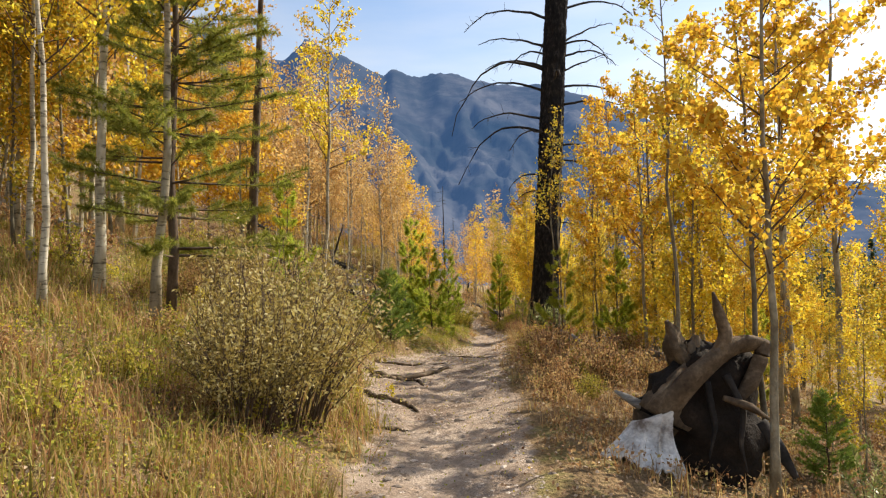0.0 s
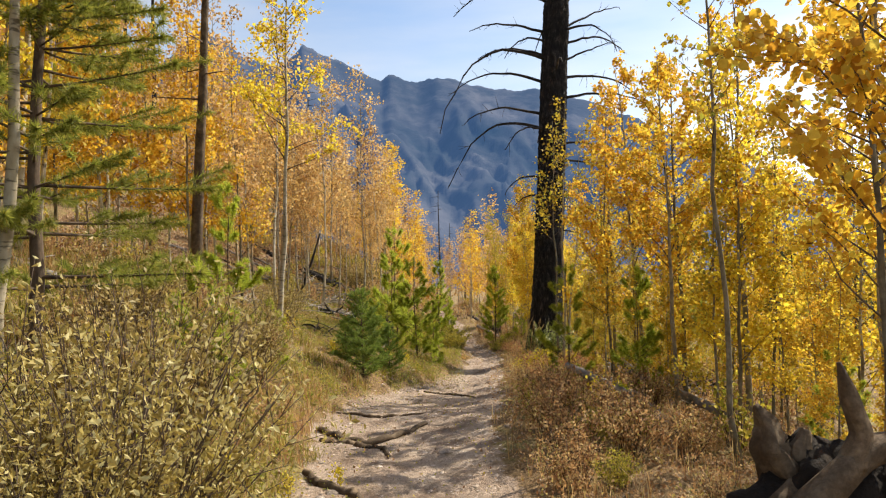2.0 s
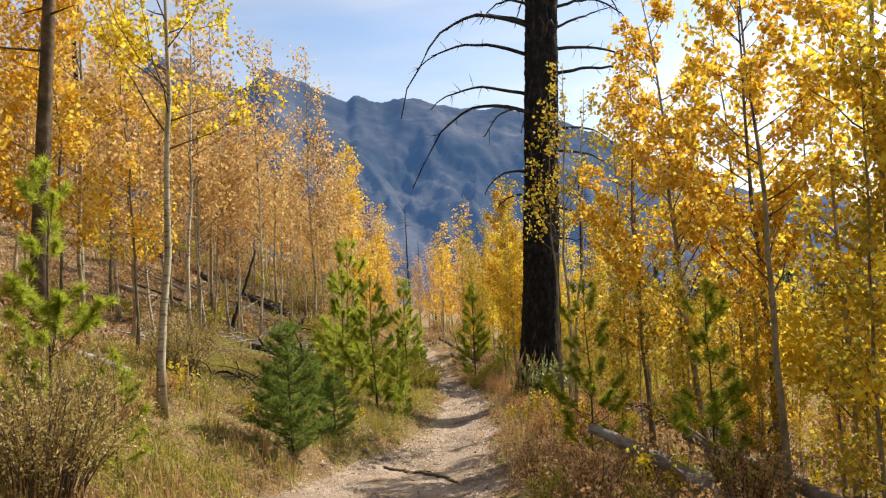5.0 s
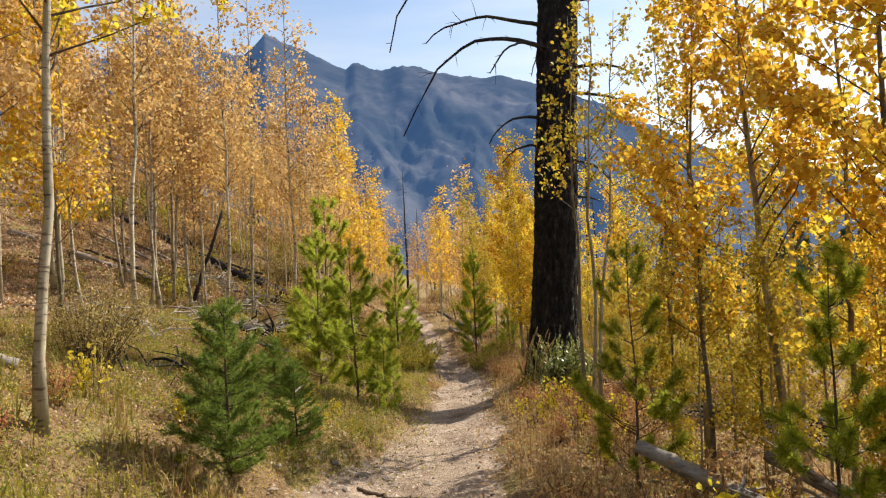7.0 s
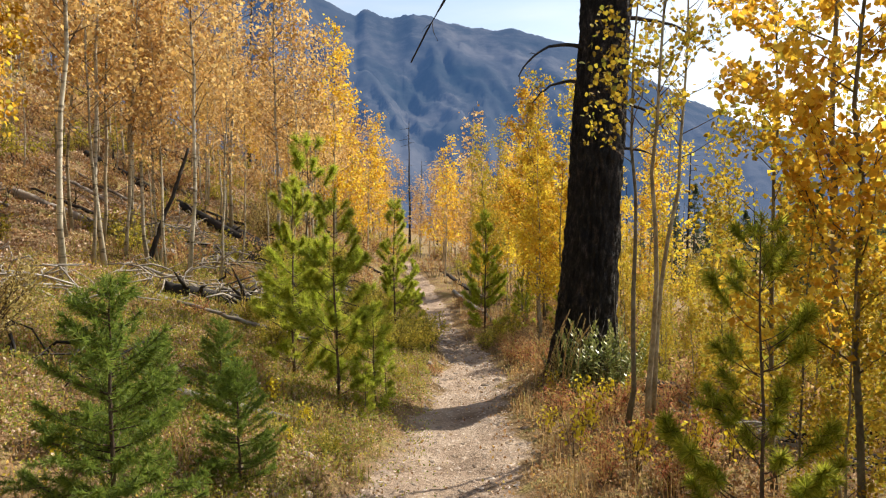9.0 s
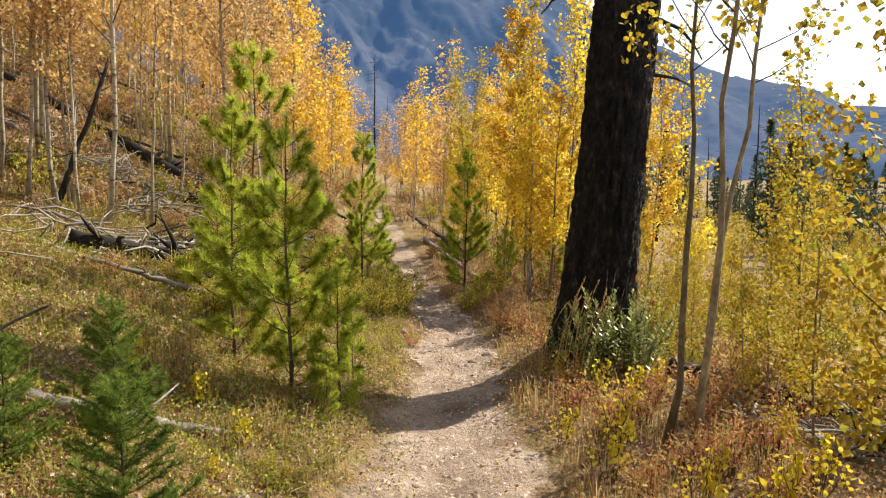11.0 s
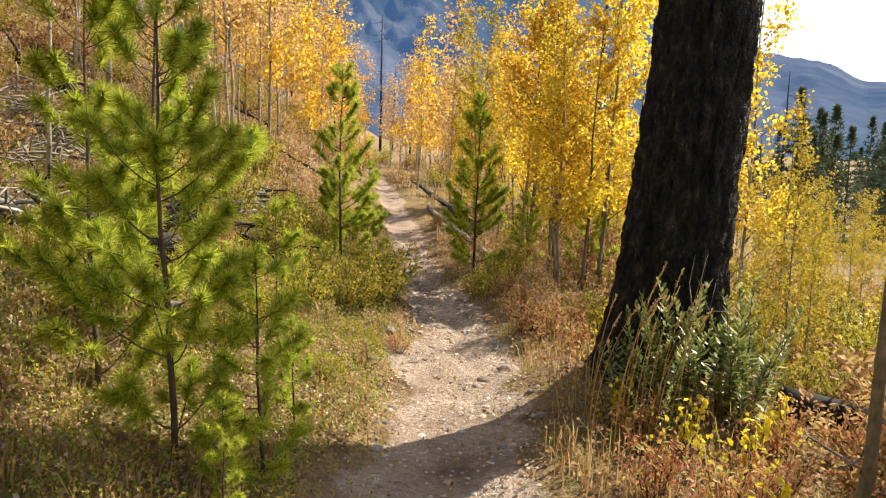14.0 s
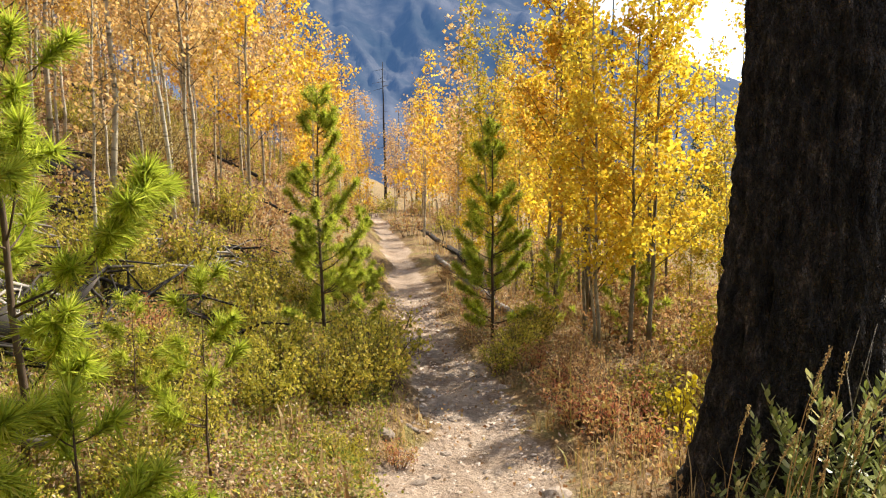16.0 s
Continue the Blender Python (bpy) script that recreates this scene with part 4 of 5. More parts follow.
    limb("root", ((-0.55, 0.0, 0.52), (-0.68, 0.0, 0.6), (-0.78, -0.02, 0.66)), (0.04, 0.03, 0.01), M_GREYWOOD)
    limb("root", ((0.3, -0.1, 0.4), (0.42, -0.2, 0.2), (0.5, -0.26, 0.02)), (0.06, 0.05, 0.02), M_DARKWOOD)
    limb("root", ((0.0, -0.28, 0.8), (0.1, -0.34, 0.55), (0.06, -0.36, 0.3), (0.1, -0.36, 0.1)), (0.03, 0.022, 0.016, 0.006), M_DARKWOOD)
    limb("root", ((-0.15, -0.28, 0.75), (-0.12, -0.36, 0.45), (-0.18, -0.38, 0.2)), (0.03, 0.02, 0.006), M_DARKWOOD)
    # bleached, torn shell of the butt: a fluted skirt that flares to a pointed rim
    n, rows = 64, 26
    g = Geo()
    u = np.linspace(0, 1, n)
    turn = radians(195) + radians(125) * u
    top = np.column_stack([-0.53 + 0.19 * np.cos(turn), -0.2 + 0.15 * np.sin(turn), 0.52 + 0.06 * np.cos(turn)])
    tips = 0.2 * np.exp(-((u - 0.1) / 0.09) ** 2) + 0.2 * np.exp(-((u - 0.58) / 0.07) ** 2) + 0.06 * np.exp(-((u - 0.86) / 0.06) ** 2) + 0.012 * np.sin(u * 61) + 0.008 * np.sin(u * 131)
    low = 0.2 + 0.06 * np.sin(u * 5) - tips * np.where(u < 0.3, 0.35, 1.15)
    rim = np.column_stack([-0.66 + (0.38 + tips * 0.7) * np.cos(turn), -0.24 + (0.33 + tips * 0.35) * np.sin(turn), low])
    v = np.linspace(0, 1, rows)[:, None, None]
    sheet = top[None] * (1 - v) + rim[None] * v
    swell = np.sin(math.pi * v[..., 0]) * (-0.05 + 0.014 * np.sin(u * 23)[None] + 0.007 * np.sin(u * 57 + 1)[None])
    sheet[..., 0] += np.cos(turn)[None] * swell
    sheet[..., 1] += np.sin(turn)[None] * swell
    back = sheet - np.stack([np.cos(turn), np.sin(turn), 0 * u], -1)[None] * 0.022 + (0, 0, 0.006)
    both = np.concatenate([sheet.reshape(-1, 3), back.reshape(-1, 3)])
    c = (np.arange(rows - 1)[:, None] * n + np.arange(n - 1)[None]).reshape(-1)
    front = np.stack([c, c + n, c + n + 1, c + 1], -1)
    off = rows * n
    edge = np.arange(n - 1) + (rows - 1) * n
    side = np.arange(rows - 1) * n
    g.add(both, np.concatenate([front, front[:, ::-1] + off, np.stack([edge, edge + off, edge + off + 1, edge + 1], -1), np.stack([side, side + off, side + off + n, side + n], -1), np.stack([side + n - 1, side + 2 * n - 1, side + off + 2 * n - 1, side + off + n - 1], -1)]))
    part("torn_shell", g.mesh("torn_shell", M_BLEACHED), root, "bleached white torn wood")


stump()


# ---- logs, roots, stones ----
def log(label, a, b, r0, r1, material, seed, stubs=5, lift=0.0, group="fallen logs", sag=0.0):
    rnd = np.random.default_rng(seed)
    root = thing("fallen_log", label, "log", group)
    q = np.linspace(0, 1, 18)
    xy = np.array(a)[None, :2] + (np.array(b)[None, :2] - np.array(a)[None, :2]) * q[:, None]
    za = a[2] if len(a) > 2 else at_ground(a[0], a[1], 0) + r0 * 0.7 + lift
    zb = b[2] if len(b) > 2 else at_ground(b[0], b[1], 0) + r1 * 0.7 + lift
    z = za + (zb - za) * q - sag * np.sin(math.pi * q)
    line = np.column_stack([xy + rnd.normal(0, 0.008, (18, 2)), z + rnd.normal(0, 0.006, 18)])
    g = Geo()
    tube(g, line, (r0 + (r1 - r0) * q) * (1 + rnd.normal(0, 0.03, 18)), 12, 0.04, seed)
    part("stem", g.mesh("stem", material), root)
    for k in range(stubs):
        p = line[rnd.integers(2, 16)]
        w = unit(rnd.normal(size=3) + (0, 0, 0.5))
        long = rnd.uniform(0.12, 0.55)
        b2 = Geo()
        tube(b2, [p, p + w * long * 0.5 + rnd.normal(0, 0.02, 3), p + w * long], [r1 * 0.35, r1 * 0.25, 0.004], 5)
        part("branch_stub", b2.mesh("branch_stub", material), root)
    return root


log("grey weathered log lying beside the trail", (1.95, 13.25, 0.58), (2.95, 12.2, 0.12), 0.05, 0.085, M_GREYWOOD, 101, 3)
log("pale broken log half hidden in low bushes", (2.45, 12.3, 0.38), (2.62, 9.9, 0.22), 0.055, 0.075, M_LOG, 115, 4)
log("thin grey-brown fallen log in the undergrowth", (2.9, 13.2, 0.45), (3.7, 10.2, 0.1), 0.05, 0.06, M_LOG, 102)
log("long fallen dark log on the hillside", (-6.9, 26.4), (-2.2, 23.7), 0.07, 0.1, M_DARKWOOD, 103, 14)
log("charred log with broken branches on the bank", (-3.4, 24.6), (-1.4, 23.7), 0.12, 0.1, M_DARKWOOD, 104, 9)
log("fallen dark log across the bank", (-2.4, 20.4), (-0.65, 21.5), 0.07, 0.055, M_DARKWOOD, 105, 8)
log("grey-brown fallen log with many snapped branches", (-2.75, 19.15), (-1.2, 20.25), 0.07, 0.095, M_DARKWOOD, 116, 16, 0.05)
log("small grey log in low plants", (-1.65, 15.8), (-0.67, 16.22), 0.045, 0.032, M_GREYWOOD, 106, 3)
log("dark log lying along the trail edge", (1.1, 40.0), (2.0, 29.0), 0.07, 0.09, M_DARKWOOD, 107, 6)
log("pale thin pole lying along the trail edge", (1.25, 31.0), (1.9, 24.6), 0.05, 0.04, M_GREYWOOD, 108, 3)
log("bleached grey fallen log on the hillside", (-4.2, 13.6), (-2.9, 14.0), 0.06, 0.05, M_GREYWOOD, 109, 4)
log("grey fallen log among aspen stems", (-8, 11.5), (-4.2, 10.6), 0.08, 0.07, M_GREYWOOD, 110, 6)
log("fallen grey log among aspen stems", (-7.5, 22.5), (-3.4, 21.5), 0.06, 0.09, M_LOG, 111, 10)
log("leaning broken dead pole", (-3.6, 20.6, 1.2), (-3.0, 21.0, 3.2), 0.045, 0.02, M_DARKWOOD, 112, 5)
log("fallen grey log behind young aspens", (3.2, 17.3), (5.6, 15.9), 0.08, 0.1, M_LOG, 113, 8)
log("dark fallen log behind young aspens", (3.0, 18.6), (6.0, 17.8), 0.1, 0.1, M_DARKWOOD, 114, 8)
for k in range(26):
    x = rng.uniform(-8, -1.6)
    y = rng.uniform(18.5, 33)
    w = rng.uniform(-0.6, 0.6)
    if land(x, y)[1] < -1.2:
        log("thin fallen dead pole on the hillside", (x, y), (x + rng.uniform(0.6, 1.8), y + w), 0.018, 0.032, (M_GREYWOOD, M_LOG, M_DARKWOOD)[k % 3], 120 + k, 5, rng.uniform(0, 0.18))


def brush_pile(x, y, wide, many, material, seed):
    rnd = np.random.default_rng(seed)
    g = Geo()
    for k in range(many):
        c = np.array([x + rnd.normal(0, wide * 0.5), y + rnd.normal(0, wide * 0.4), 0])
        c[2] = at_ground(c[0], c[1], 0) + abs(rnd.normal(0, 0.1))
        way = unit(rnd.normal(size=3) * (1, 0.8, 0.35)) * rnd.uniform(0.15, 0.6)
        q = np.linspace(-1, 1, 5)[:, None]
        line = c + way * q + rnd.normal(0, 0.03, (5, 3)) + np.array([0, 0, -0.12]) * q ** 2 + (0, 0, 0.08)
        tube(g, line, rnd.uniform(0.004, 0.014) * (1.2 - 0.5 * np.abs(q[:, 0])), 4)
    solo("brush_pile", g.mesh("brush_pile", material), "tangle of dead grey branches on the ground", "branches", "dead brush", "stuff")


for k, (x, y, wide, many) in enumerate(((-2.0, 20.3, 0.7, 40), (-1.6, 21.1, 0.7, 36), (-2.7, 21.6, 0.9, 44), (-3.4, 22.2, 1.0, 44), (-2.2, 23.1, 0.9, 40), (-4.1, 23.4, 1.1, 44), (-1.5, 22.6, 0.7, 30), (-1.0, 23.6, 0.6, 24), (-2.9, 19.4, 0.8, 30), (3.6, 17.4, 0.9, 40), (4.4, 16.6, 1.0, 40), (3.2, 12.6, 0.8, 26), (-3.6, 17.6, 0.9, 30), (-2.3, 15.6, 0.5, 14), (-1.7, 19.8, 0.5, 40))):
    brush_pile(x, y, wide, many, M_DARKWOOD if k == 14 else (M_GREYWOOD, M_DARKWOOD, M_LOG)[k % 3], 170 + k)


def trail_root(pts, r, seed):
    rnd = np.random.default_rng(seed)
    p = np.array(pts, float)
    q = np.linspace(0, len(p) - 1, 26)
    x = np.interp(q, np.arange(len(p)), p[:, 0]) + rnd.normal(0, 0.012, 26)
    y = np.interp(q, np.arange(len(p)), p[:, 1]) + rnd.normal(0, 0.018, 26)
    z = land(x, y)[0] + r * 0.45 + rnd.normal(0, r * 0.25, 26)
    z[0] -= r * 1.6
    z[-1] -= r * 1.2
    g = Geo()
    tube(g, np.column_stack([x, y, z]), r * np.interp(q, (0, len(p) * 0.4, len(p) - 1), (0.8, 1.1, 0.35)), 8, 0.12, seed)
    solo("tree_root", g.mesh("tree_root", M_ROOTWOOD), "gnarled brown root crossing the dirt trail", "root", "trail roots")


trail_root(((-1.15, 9.9), (-0.75, 9.45), (-0.5, 9.4), (-0.2, 9.7), (0.05, 10.2)), 0.04, 1)
trail_root(((-1.0, 9.35), (-0.72, 9.4), (-0.45, 9.2)), 0.03, 2)
trail_root(((-0.55, 9.35), (-0.35, 9.1), (-0.3, 8.8)), 0.022, 3)
trail_root(((-0.95, 8.3), (-0.72, 7.95), (-0.45, 7.8), (-0.3, 7.35)), 0.034, 4)
trail_root(((-0.75, 6.6), (-0.5, 6.45), (-0.35, 6.55)), 0.02, 5)
trail_root(((-1.1, 10.8), (-0.6, 10.7), (0.0, 11.0)), 0.022, 6)
trail_root(((0.2, 13.9), (0.5, 13.4), (0.6, 12.9)), 0.02, 7)
trail_root(((-0.2, 14.3), (0.1, 13.9), (0.35, 13.85)), 0.018, 8)


def rocks():
    shapes = []
    for s in range(7):
        bm = bmesh.new()
        bmesh.ops.create_icosphere(bm, subdivisions=2, radius=0.5)
        for v in bm.verts:
            q = v.co * 1.7 + Vector((s * 9.1, 0, 0))
            v.co *= 1 + 0.45 * noise.noise(q) + 0.2 * noise.noise(q * 2.7)
            v.co.z *= 0.55
        me = bpy.data.meshes.new("stone")
        bm.to_mesh(me)
        bm.free()
        me.materials.append(M_STONE)
        shapes.append(me)
    rnd = np.random.default_rng(131)
    fixed = [(-0.2, 14.7, 0.19), (0.0, 14.95, 0.12), (0.42, 14.4, 0.16), (-0.5, 14.6, 0.1), (0.67, 20.0, 0.12), (1.39, 19.6, 0.17), (1.2, 19.45, 0.12), (0.47, 20.45, 0.13), (0.66, 19.35, 0.1), (-1.0, 6.2, 0.2), (-0.8, 5.6, 0.12), (0.55, 17.6, 0.1), (0.25, 17.3, 0.09), (0.42, 18.2, 0.1)]
    made = 0
    while made < 280:
        y = rnd.uniform(3.5, 28)
        l, r = float(along(LEFT, y)), float(along(RIGHT, y))
        x = rnd.uniform(l - 0.12, r + 0.12) if rnd.random() < 0.5 else (l + rnd.normal(0.08, 0.14) if rnd.random() < 0.6 else r - rnd.normal(0.05, 0.12))
        fixed.append((x, y, rnd.uniform(0.03, 0.085) * (1.8 if rnd.random() < 0.1 else 1)))
        made += 1
    for k in range(30):
        fixed.append((rnd.normal(-0.35, 0.3), rnd.normal(14.65, 0.4), rnd.uniform(0.05, 0.13)))
    for x, y, size in fixed:
        m = pose(x, y, at_ground(x, y, size * 0.08), rnd.uniform(-12, 12), rnd.uniform(-12, 12), rnd.uniform(0, 360)) @ Matrix.Diagonal((size, size * rnd.uniform(0.6, 1), size, 1))
        solo("stone", shapes[rnd.integers(7)], "angular grey-brown stone on the dirt trail", "stone", "trail stones", m=m)
    # grit too small to pick apart
    g = Geo()
    n = 9000
    y = rnd.uniform(2.5, 27, n)
    l, r = along(LEFT, y), along(RIGHT, y)
    x = l + (r - l) * rnd.beta(0.8, 0.8, n)
    z = land(x, y)[0]
    size = rnd.uniform(0.006, 0.021, (n, 1, 1)) * np.where(rnd.random((n, 1, 1)) < 0.12, 1.9, 1)
    octa = np.array([(1, 0, 0), (0, 1, 0), (-1, 0, 0), (0, -1, 0), (0, 0, 0.35), (0, 0, -0.5)], float)
    v = np.column_stack([x, y, z])[:, None] + octa[None] * size * rnd.uniform(0.5, 1.3, (n, 6, 1))
    tri = np.array([(0, 1, 4), (1, 2, 4), (2, 3, 4), (3, 0, 4)])
    g.add(v.reshape(-1, 3), (np.arange(n)[:, None, None] * 6 + tri[None]).reshape(-1, 3))
    solo("trail_grit", g.mesh("trail_grit", M_GRIT, False), "scattered grit and pebbles on the trail", "gravel", kind="stuff")


rocks()

# ---- shrubs ----
def leafy_plant(label, height, stems, seed):
    """Upright stems ringed with narrow pointed leaves, closest at the top."""
    rnd = np.random.default_rng(seed)
    root = thing("leafy_plant", label, "plant", "leafy plants")
    for s in range(stems):
        yaw, out = rnd.uniform(0, 2 * math.pi), 0.22 * math.sqrt(rnd.random())
        tall = height * rnd.uniform(0.6, 1.08)
        q = np.linspace(0, 1, 8)
        line = np.column_stack([math.cos(yaw) * (0.3 * out + out * q ** 1.5), math.sin(yaw) * (0.3 * out + out * q ** 1.5), tall * q])
        line[1:] += rnd.normal(0, 0.006, (7, 3))
        g, f = Geo(), Geo()
        tube(g, line, 0.0045 * (1 - 0.6 * q), 4)
        many = int(tall * 85)
        h = np.linspace(0.14, 1.0, many) ** 0.8
        turn = np.arange(many) * 2.4 + rnd.normal(0, 0.25, many)
        at = np.stack([np.interp(h, q, line[:, d]) for d in range(3)], -1)
        rise = 0.25 + 0.9 * h ** 2 + rnd.normal(0, 0.15, many)
        way = np.column_stack([np.cos(turn) * np.cos(rise), np.sin(turn) * np.cos(rise), np.sin(rise)])
        side = np.column_stack([-np.sin(turn), np.cos(turn), np.zeros(many)])
        long = (0.075 * (1.0 - 0.45 * h ** 3) * rnd.uniform(0.75, 1.2, many))[:, None]
        fold = np.cross(side, way) * long * 0.05
        droop = np.array([0, 0, -0.12]) * long
        ring = [at, at + way * long * 0.35 + side * long * 0.19 + fold, at + way * long * 0.7 + side * long * 0.15 + fold + droop * 0.4, at + way * long + droop, at + way * long * 0.7 - side * long * 0.15 + fold + droop * 0.4, at + way * long * 0.35 - side * long * 0.19 + fold]
        f.add(np.stack(ring, 1).reshape(-1, 3), np.arange(many * 6).reshape(many, 6))
        part("stem", g.mesh("stem", M_TWIG), root)
        part("foliage", f.mesh("foliage", M_SAGE, False), root)
    return root


willow = shrub("bushy willow with small dull silvery-brown leaves beside the trail", 1.45, 0.78, 96, 0.04, 62, M_WILLOW, 141, 0.5, "willow_bush", "willows")
russet = shrub("low russet bush with dry twigs and few leaves", 0.75, 0.5, 32, 0.036, 46, M_RUSSET, 142, 0.6, "russet_bush", "russet bushes")
olive = shrub("yellow-green leafy bush at the trail edge", 0.75, 0.42, 34, 0.036, 62, M_OLIVE, 143, 0.6, "olive_bush", "yellow-green bushes")
sage = leafy_plant("dark glossy green leafy plant at the foot of the snag", 0.68, 7, 144)
red = shrub("red autumn fireweed with thin stems", 0.45, 0.25, 16, 0.04, 40, M_RED, 145, 0.35, "fireweed_plant", "fireweeds")
sprig = shrub("low sprig with bright yellow leaves", 0.5, 0.2, 7, 0.036, 20, M_BRIGHT, 146, 0.95, "yellow_sapling", "yellow saplings")
thin = shrub("low russet brush under the aspens", 0.7, 0.5, 14, 0.052, 34, M_RUSSET, 147, 0.6, "russet_bush", "russet bushes")
fair = shrub("low yellow-green brush under the aspens", 0.7, 0.5, 14, 0.052, 36, M_OLIVE, 148, 0.7, "olive_bush", "yellow-green bushes")
for x, y, s in ((-1.2, 5.5, 1.0), (-1.35, 5.0, 0.75), (-1.58, 6.6, 1.0), (-2.0, 10.4, 0.75), (-2.7, 14.9, 0.7), (-3.2, 10.0, 0.8), (-2.6, 25.0, 0.9)):
    stand(willow, x, y, s, x * 77, 8, sink=0.05)
for x, y, s in ((1.25, 9.4, 0.95), (1.75, 10.0, 0.85), (1.3, 8.5, 0.85), (1.8, 8.8, 0.9), (1.4, 10.6, 0.85), (1.45, 11.5, 0.75), (1.15, 7.7, 0.65), (2.3, 8.9, 0.8), (1.3, 12.6, 0.55), (1.9, 20.9, 0.6), (2.0, 22.0, 0.6), (1.85, 21.5, 0.6), (2.6, 11.2, 0.9), (-1.9, 8.0, 0.6), (-2.3, 21.2, 0.6), (-1.4, 22.6, 0.7), (-0.9, 23.8, 0.7), (2.0, 7.2, 0.7), (1.5, 25.5, 0.5), (1.3, 28, 0.5), (-3.2, 9.2, 0.8)):
    stand(russet, x, y, s, x * 91, sink=0.05)
for x, y, s in ((-1.6, 21.4, 1.0), (-1.25, 22.2, 1.0), (-1.9, 22.6, 1.1), (-0.55, 21.4, 0.9), (-0.2, 20.3, 0.7), (0.3, 20.9, 0.8), (0.38, 21.3, 1.0), (0.15, 20.6, 0.7), (-0.25, 20.9, 0.8), (-1.5, 25.0, 1.1), (-0.6, 22.6, 0.8), (-0.1, 24.0, 0.9), (1.7, 22.9, 0.6), (1.95, 23.4, 0.8), (0.1, 26.5, 0.7), (2.3, 21.0, 0.7), (-1.3, 21.5, 0.6), (-0.35, 15.9, 0.35), (-0.75, 20.2, 0.7), (1.45, 22.3, 0.55), (-0.45, 19.6, 0.6), (-1.3, 18.6, 0.6), (-0.8, 18.4, 0.5), (-1.7, 19.2, 0.6), (-1.1, 20.0, 0.6), (0.25, 19.9, 0.4), (0.1, 18.8, 0.35), (-1.9, 22.0, 0.8), (-0.3, 23.0, 0.8), (0.3, 22.3, 0.6), (-0.5, 18.9, 0.5), (1.55, 9.1, 0.6), (1.5, 8.0, 0.5), (1.15, 10.0, 0.5), (1.65, 10.7, 0.55), (2.05, 9.5, 0.6), (1.2, 11.2, 0.5), (3.1, 19.6, 0.9), (3.6, 20.4, 1.1), (3.0, 20.9, 0.8), (4.2, 19.5, 1.1), (4.8, 20.8, 1.2), (3.9, 21.8, 1.1), (3.3, 18.9, 0.7), (5.4, 19.9, 1.2), (4.5, 22.8, 1.2)):
    stand(olive, x, y, s, x * 63, sink=0.05)
for x, y, s, t in ((1.93, 18.42, 0.9, 0), (2.12, 18.3, 1.0, 50), (2.3, 18.42, 1.15, 100), (2.2, 18.55, 1.1, 250), (2.48, 18.36, 1.2, 300), (2.66, 18.42, 1.15, 140), (2.8, 18.6, 0.9, 20), (2.58, 18.2, 0.8, 80), (2.0, 18.12, 0.6, 210), (3.0, 5.3, 0.8, 30), (3.3, 5.6, 0.8, 90)):
    stand(sage, x, y, s, t, sink=0.04)
for x, y, s in ((2.2, 15.2, 0.9), (2.5, 16.3, 1.0), (2.75, 17.2, 1.0), (2.3, 17.3, 0.9), (1.85, 16.0, 0.8), (2.9, 16.5, 1.1), (2.6, 17.9, 0.9), (3.1, 17.8, 1.1), (1.72, 20.6, 0.9), (1.75, 21.4, 0.8), (2.1, 20.6, 1.0), (1.75, 22.2, 0.7), (1.75, 17.4, 0.9), (1.95, 17.0, 1.0), (2.2, 16.2, 0.9), (1.9, 18.1, 0.8), (2.0, 20.0, 0.8), (1.85, 20.4, 0.9), (2.6, 15.8, 1.0), (-1.0, 20.6, 0.8), (0.55, 20.2, 0.5), (-2.4, 13.6, 0.8), (-2.2, 18.6, 0.7), (1.75, 15.4, 0.7), (0.5, 22.2, 0.5), (-2.3, 12.5, 0.9), (-2.5, 8.6, 0.8)):
    stand(red, x, y, s, x * 51, sink=0.03)
for x, y, s in ((1.9, 16.8, 1.0), (2.2, 17.5, 1.0), (1.7, 16.3, 1.0), (2.0, 15.6, 1.0), (1.8, 18.3, 0.8), (2.05, 17.9, 1.0), (1.55, 16.9, 0.7), (2.3, 15.4, 1.2), (-0.9, 16.6, 0.7), (-0.55, 16.2, 0.6), (-1.35, 16.8, 0.8), (1.9, 14.2, 0.8), (2.6, 18.0, 0.9), (-1.6, 14.2, 0.7), (-0.6, 15.6, 0.4), (-0.9, 7.6, 0.5), (2.2, 19.9, 0.9), (2.4, 20.6, 1.1), (-2.3, 14.0, 1.1), (2.9, 16.0, 1.0), (-2.9, 8.9, 0.9), (-0.6, 8.0, 0.5)):
    stand(sprig, x, y, s, x * 37, sink=0.03)
for k in range(170):
    left = rng.random() < 0.55
    x, y = (rng.uniform(-8, -1.2), rng.uniform(8, 34)) if left else (rng.uniform(2.2, 7), rng.uniform(6, 32))
    if land(x, y)[1] < -0.9 and not (-4.5 < x < 0 and 14 < y < 21):
        stand((thin, fair, thin, sprig)[rng.integers(4)], x, y, rng.uniform(0.5, 1.1), rng.uniform(0, 360), sink=0.05)
for k in range(70):
    x, y = rng.uniform(-11, -1.8), rng.uniform(17, 40)
    if land(x, y)[1] < -1 and not (-4.5 < x < 0 and y < 21):
        stand((thin, fair)[k % 2], x, y, rng.uniform(0.7, 1.15), rng.uniform(0, 360), sink=0.05)
for k in range(150):
    x, y = rng.uniform(2.8, 9), rng.uniform(18, 30)
    if land(x, y)[1] < -1.2:
        stand((thin, thin, fair)[k % 3], x, y, rng.uniform(0.6, 1.3), rng.uniform(0, 360), sink=0.05)
for k in range(110):
    x, y = rng.uniform(-9, -0.6), rng.uniform(25, 46)
    if land(x, y)[1] < -0.4:
        stand((thin, fair, thin)[k % 3], x, y, rng.uniform(0.7, 1.3), rng.uniform(0, 360), sink=0.05)
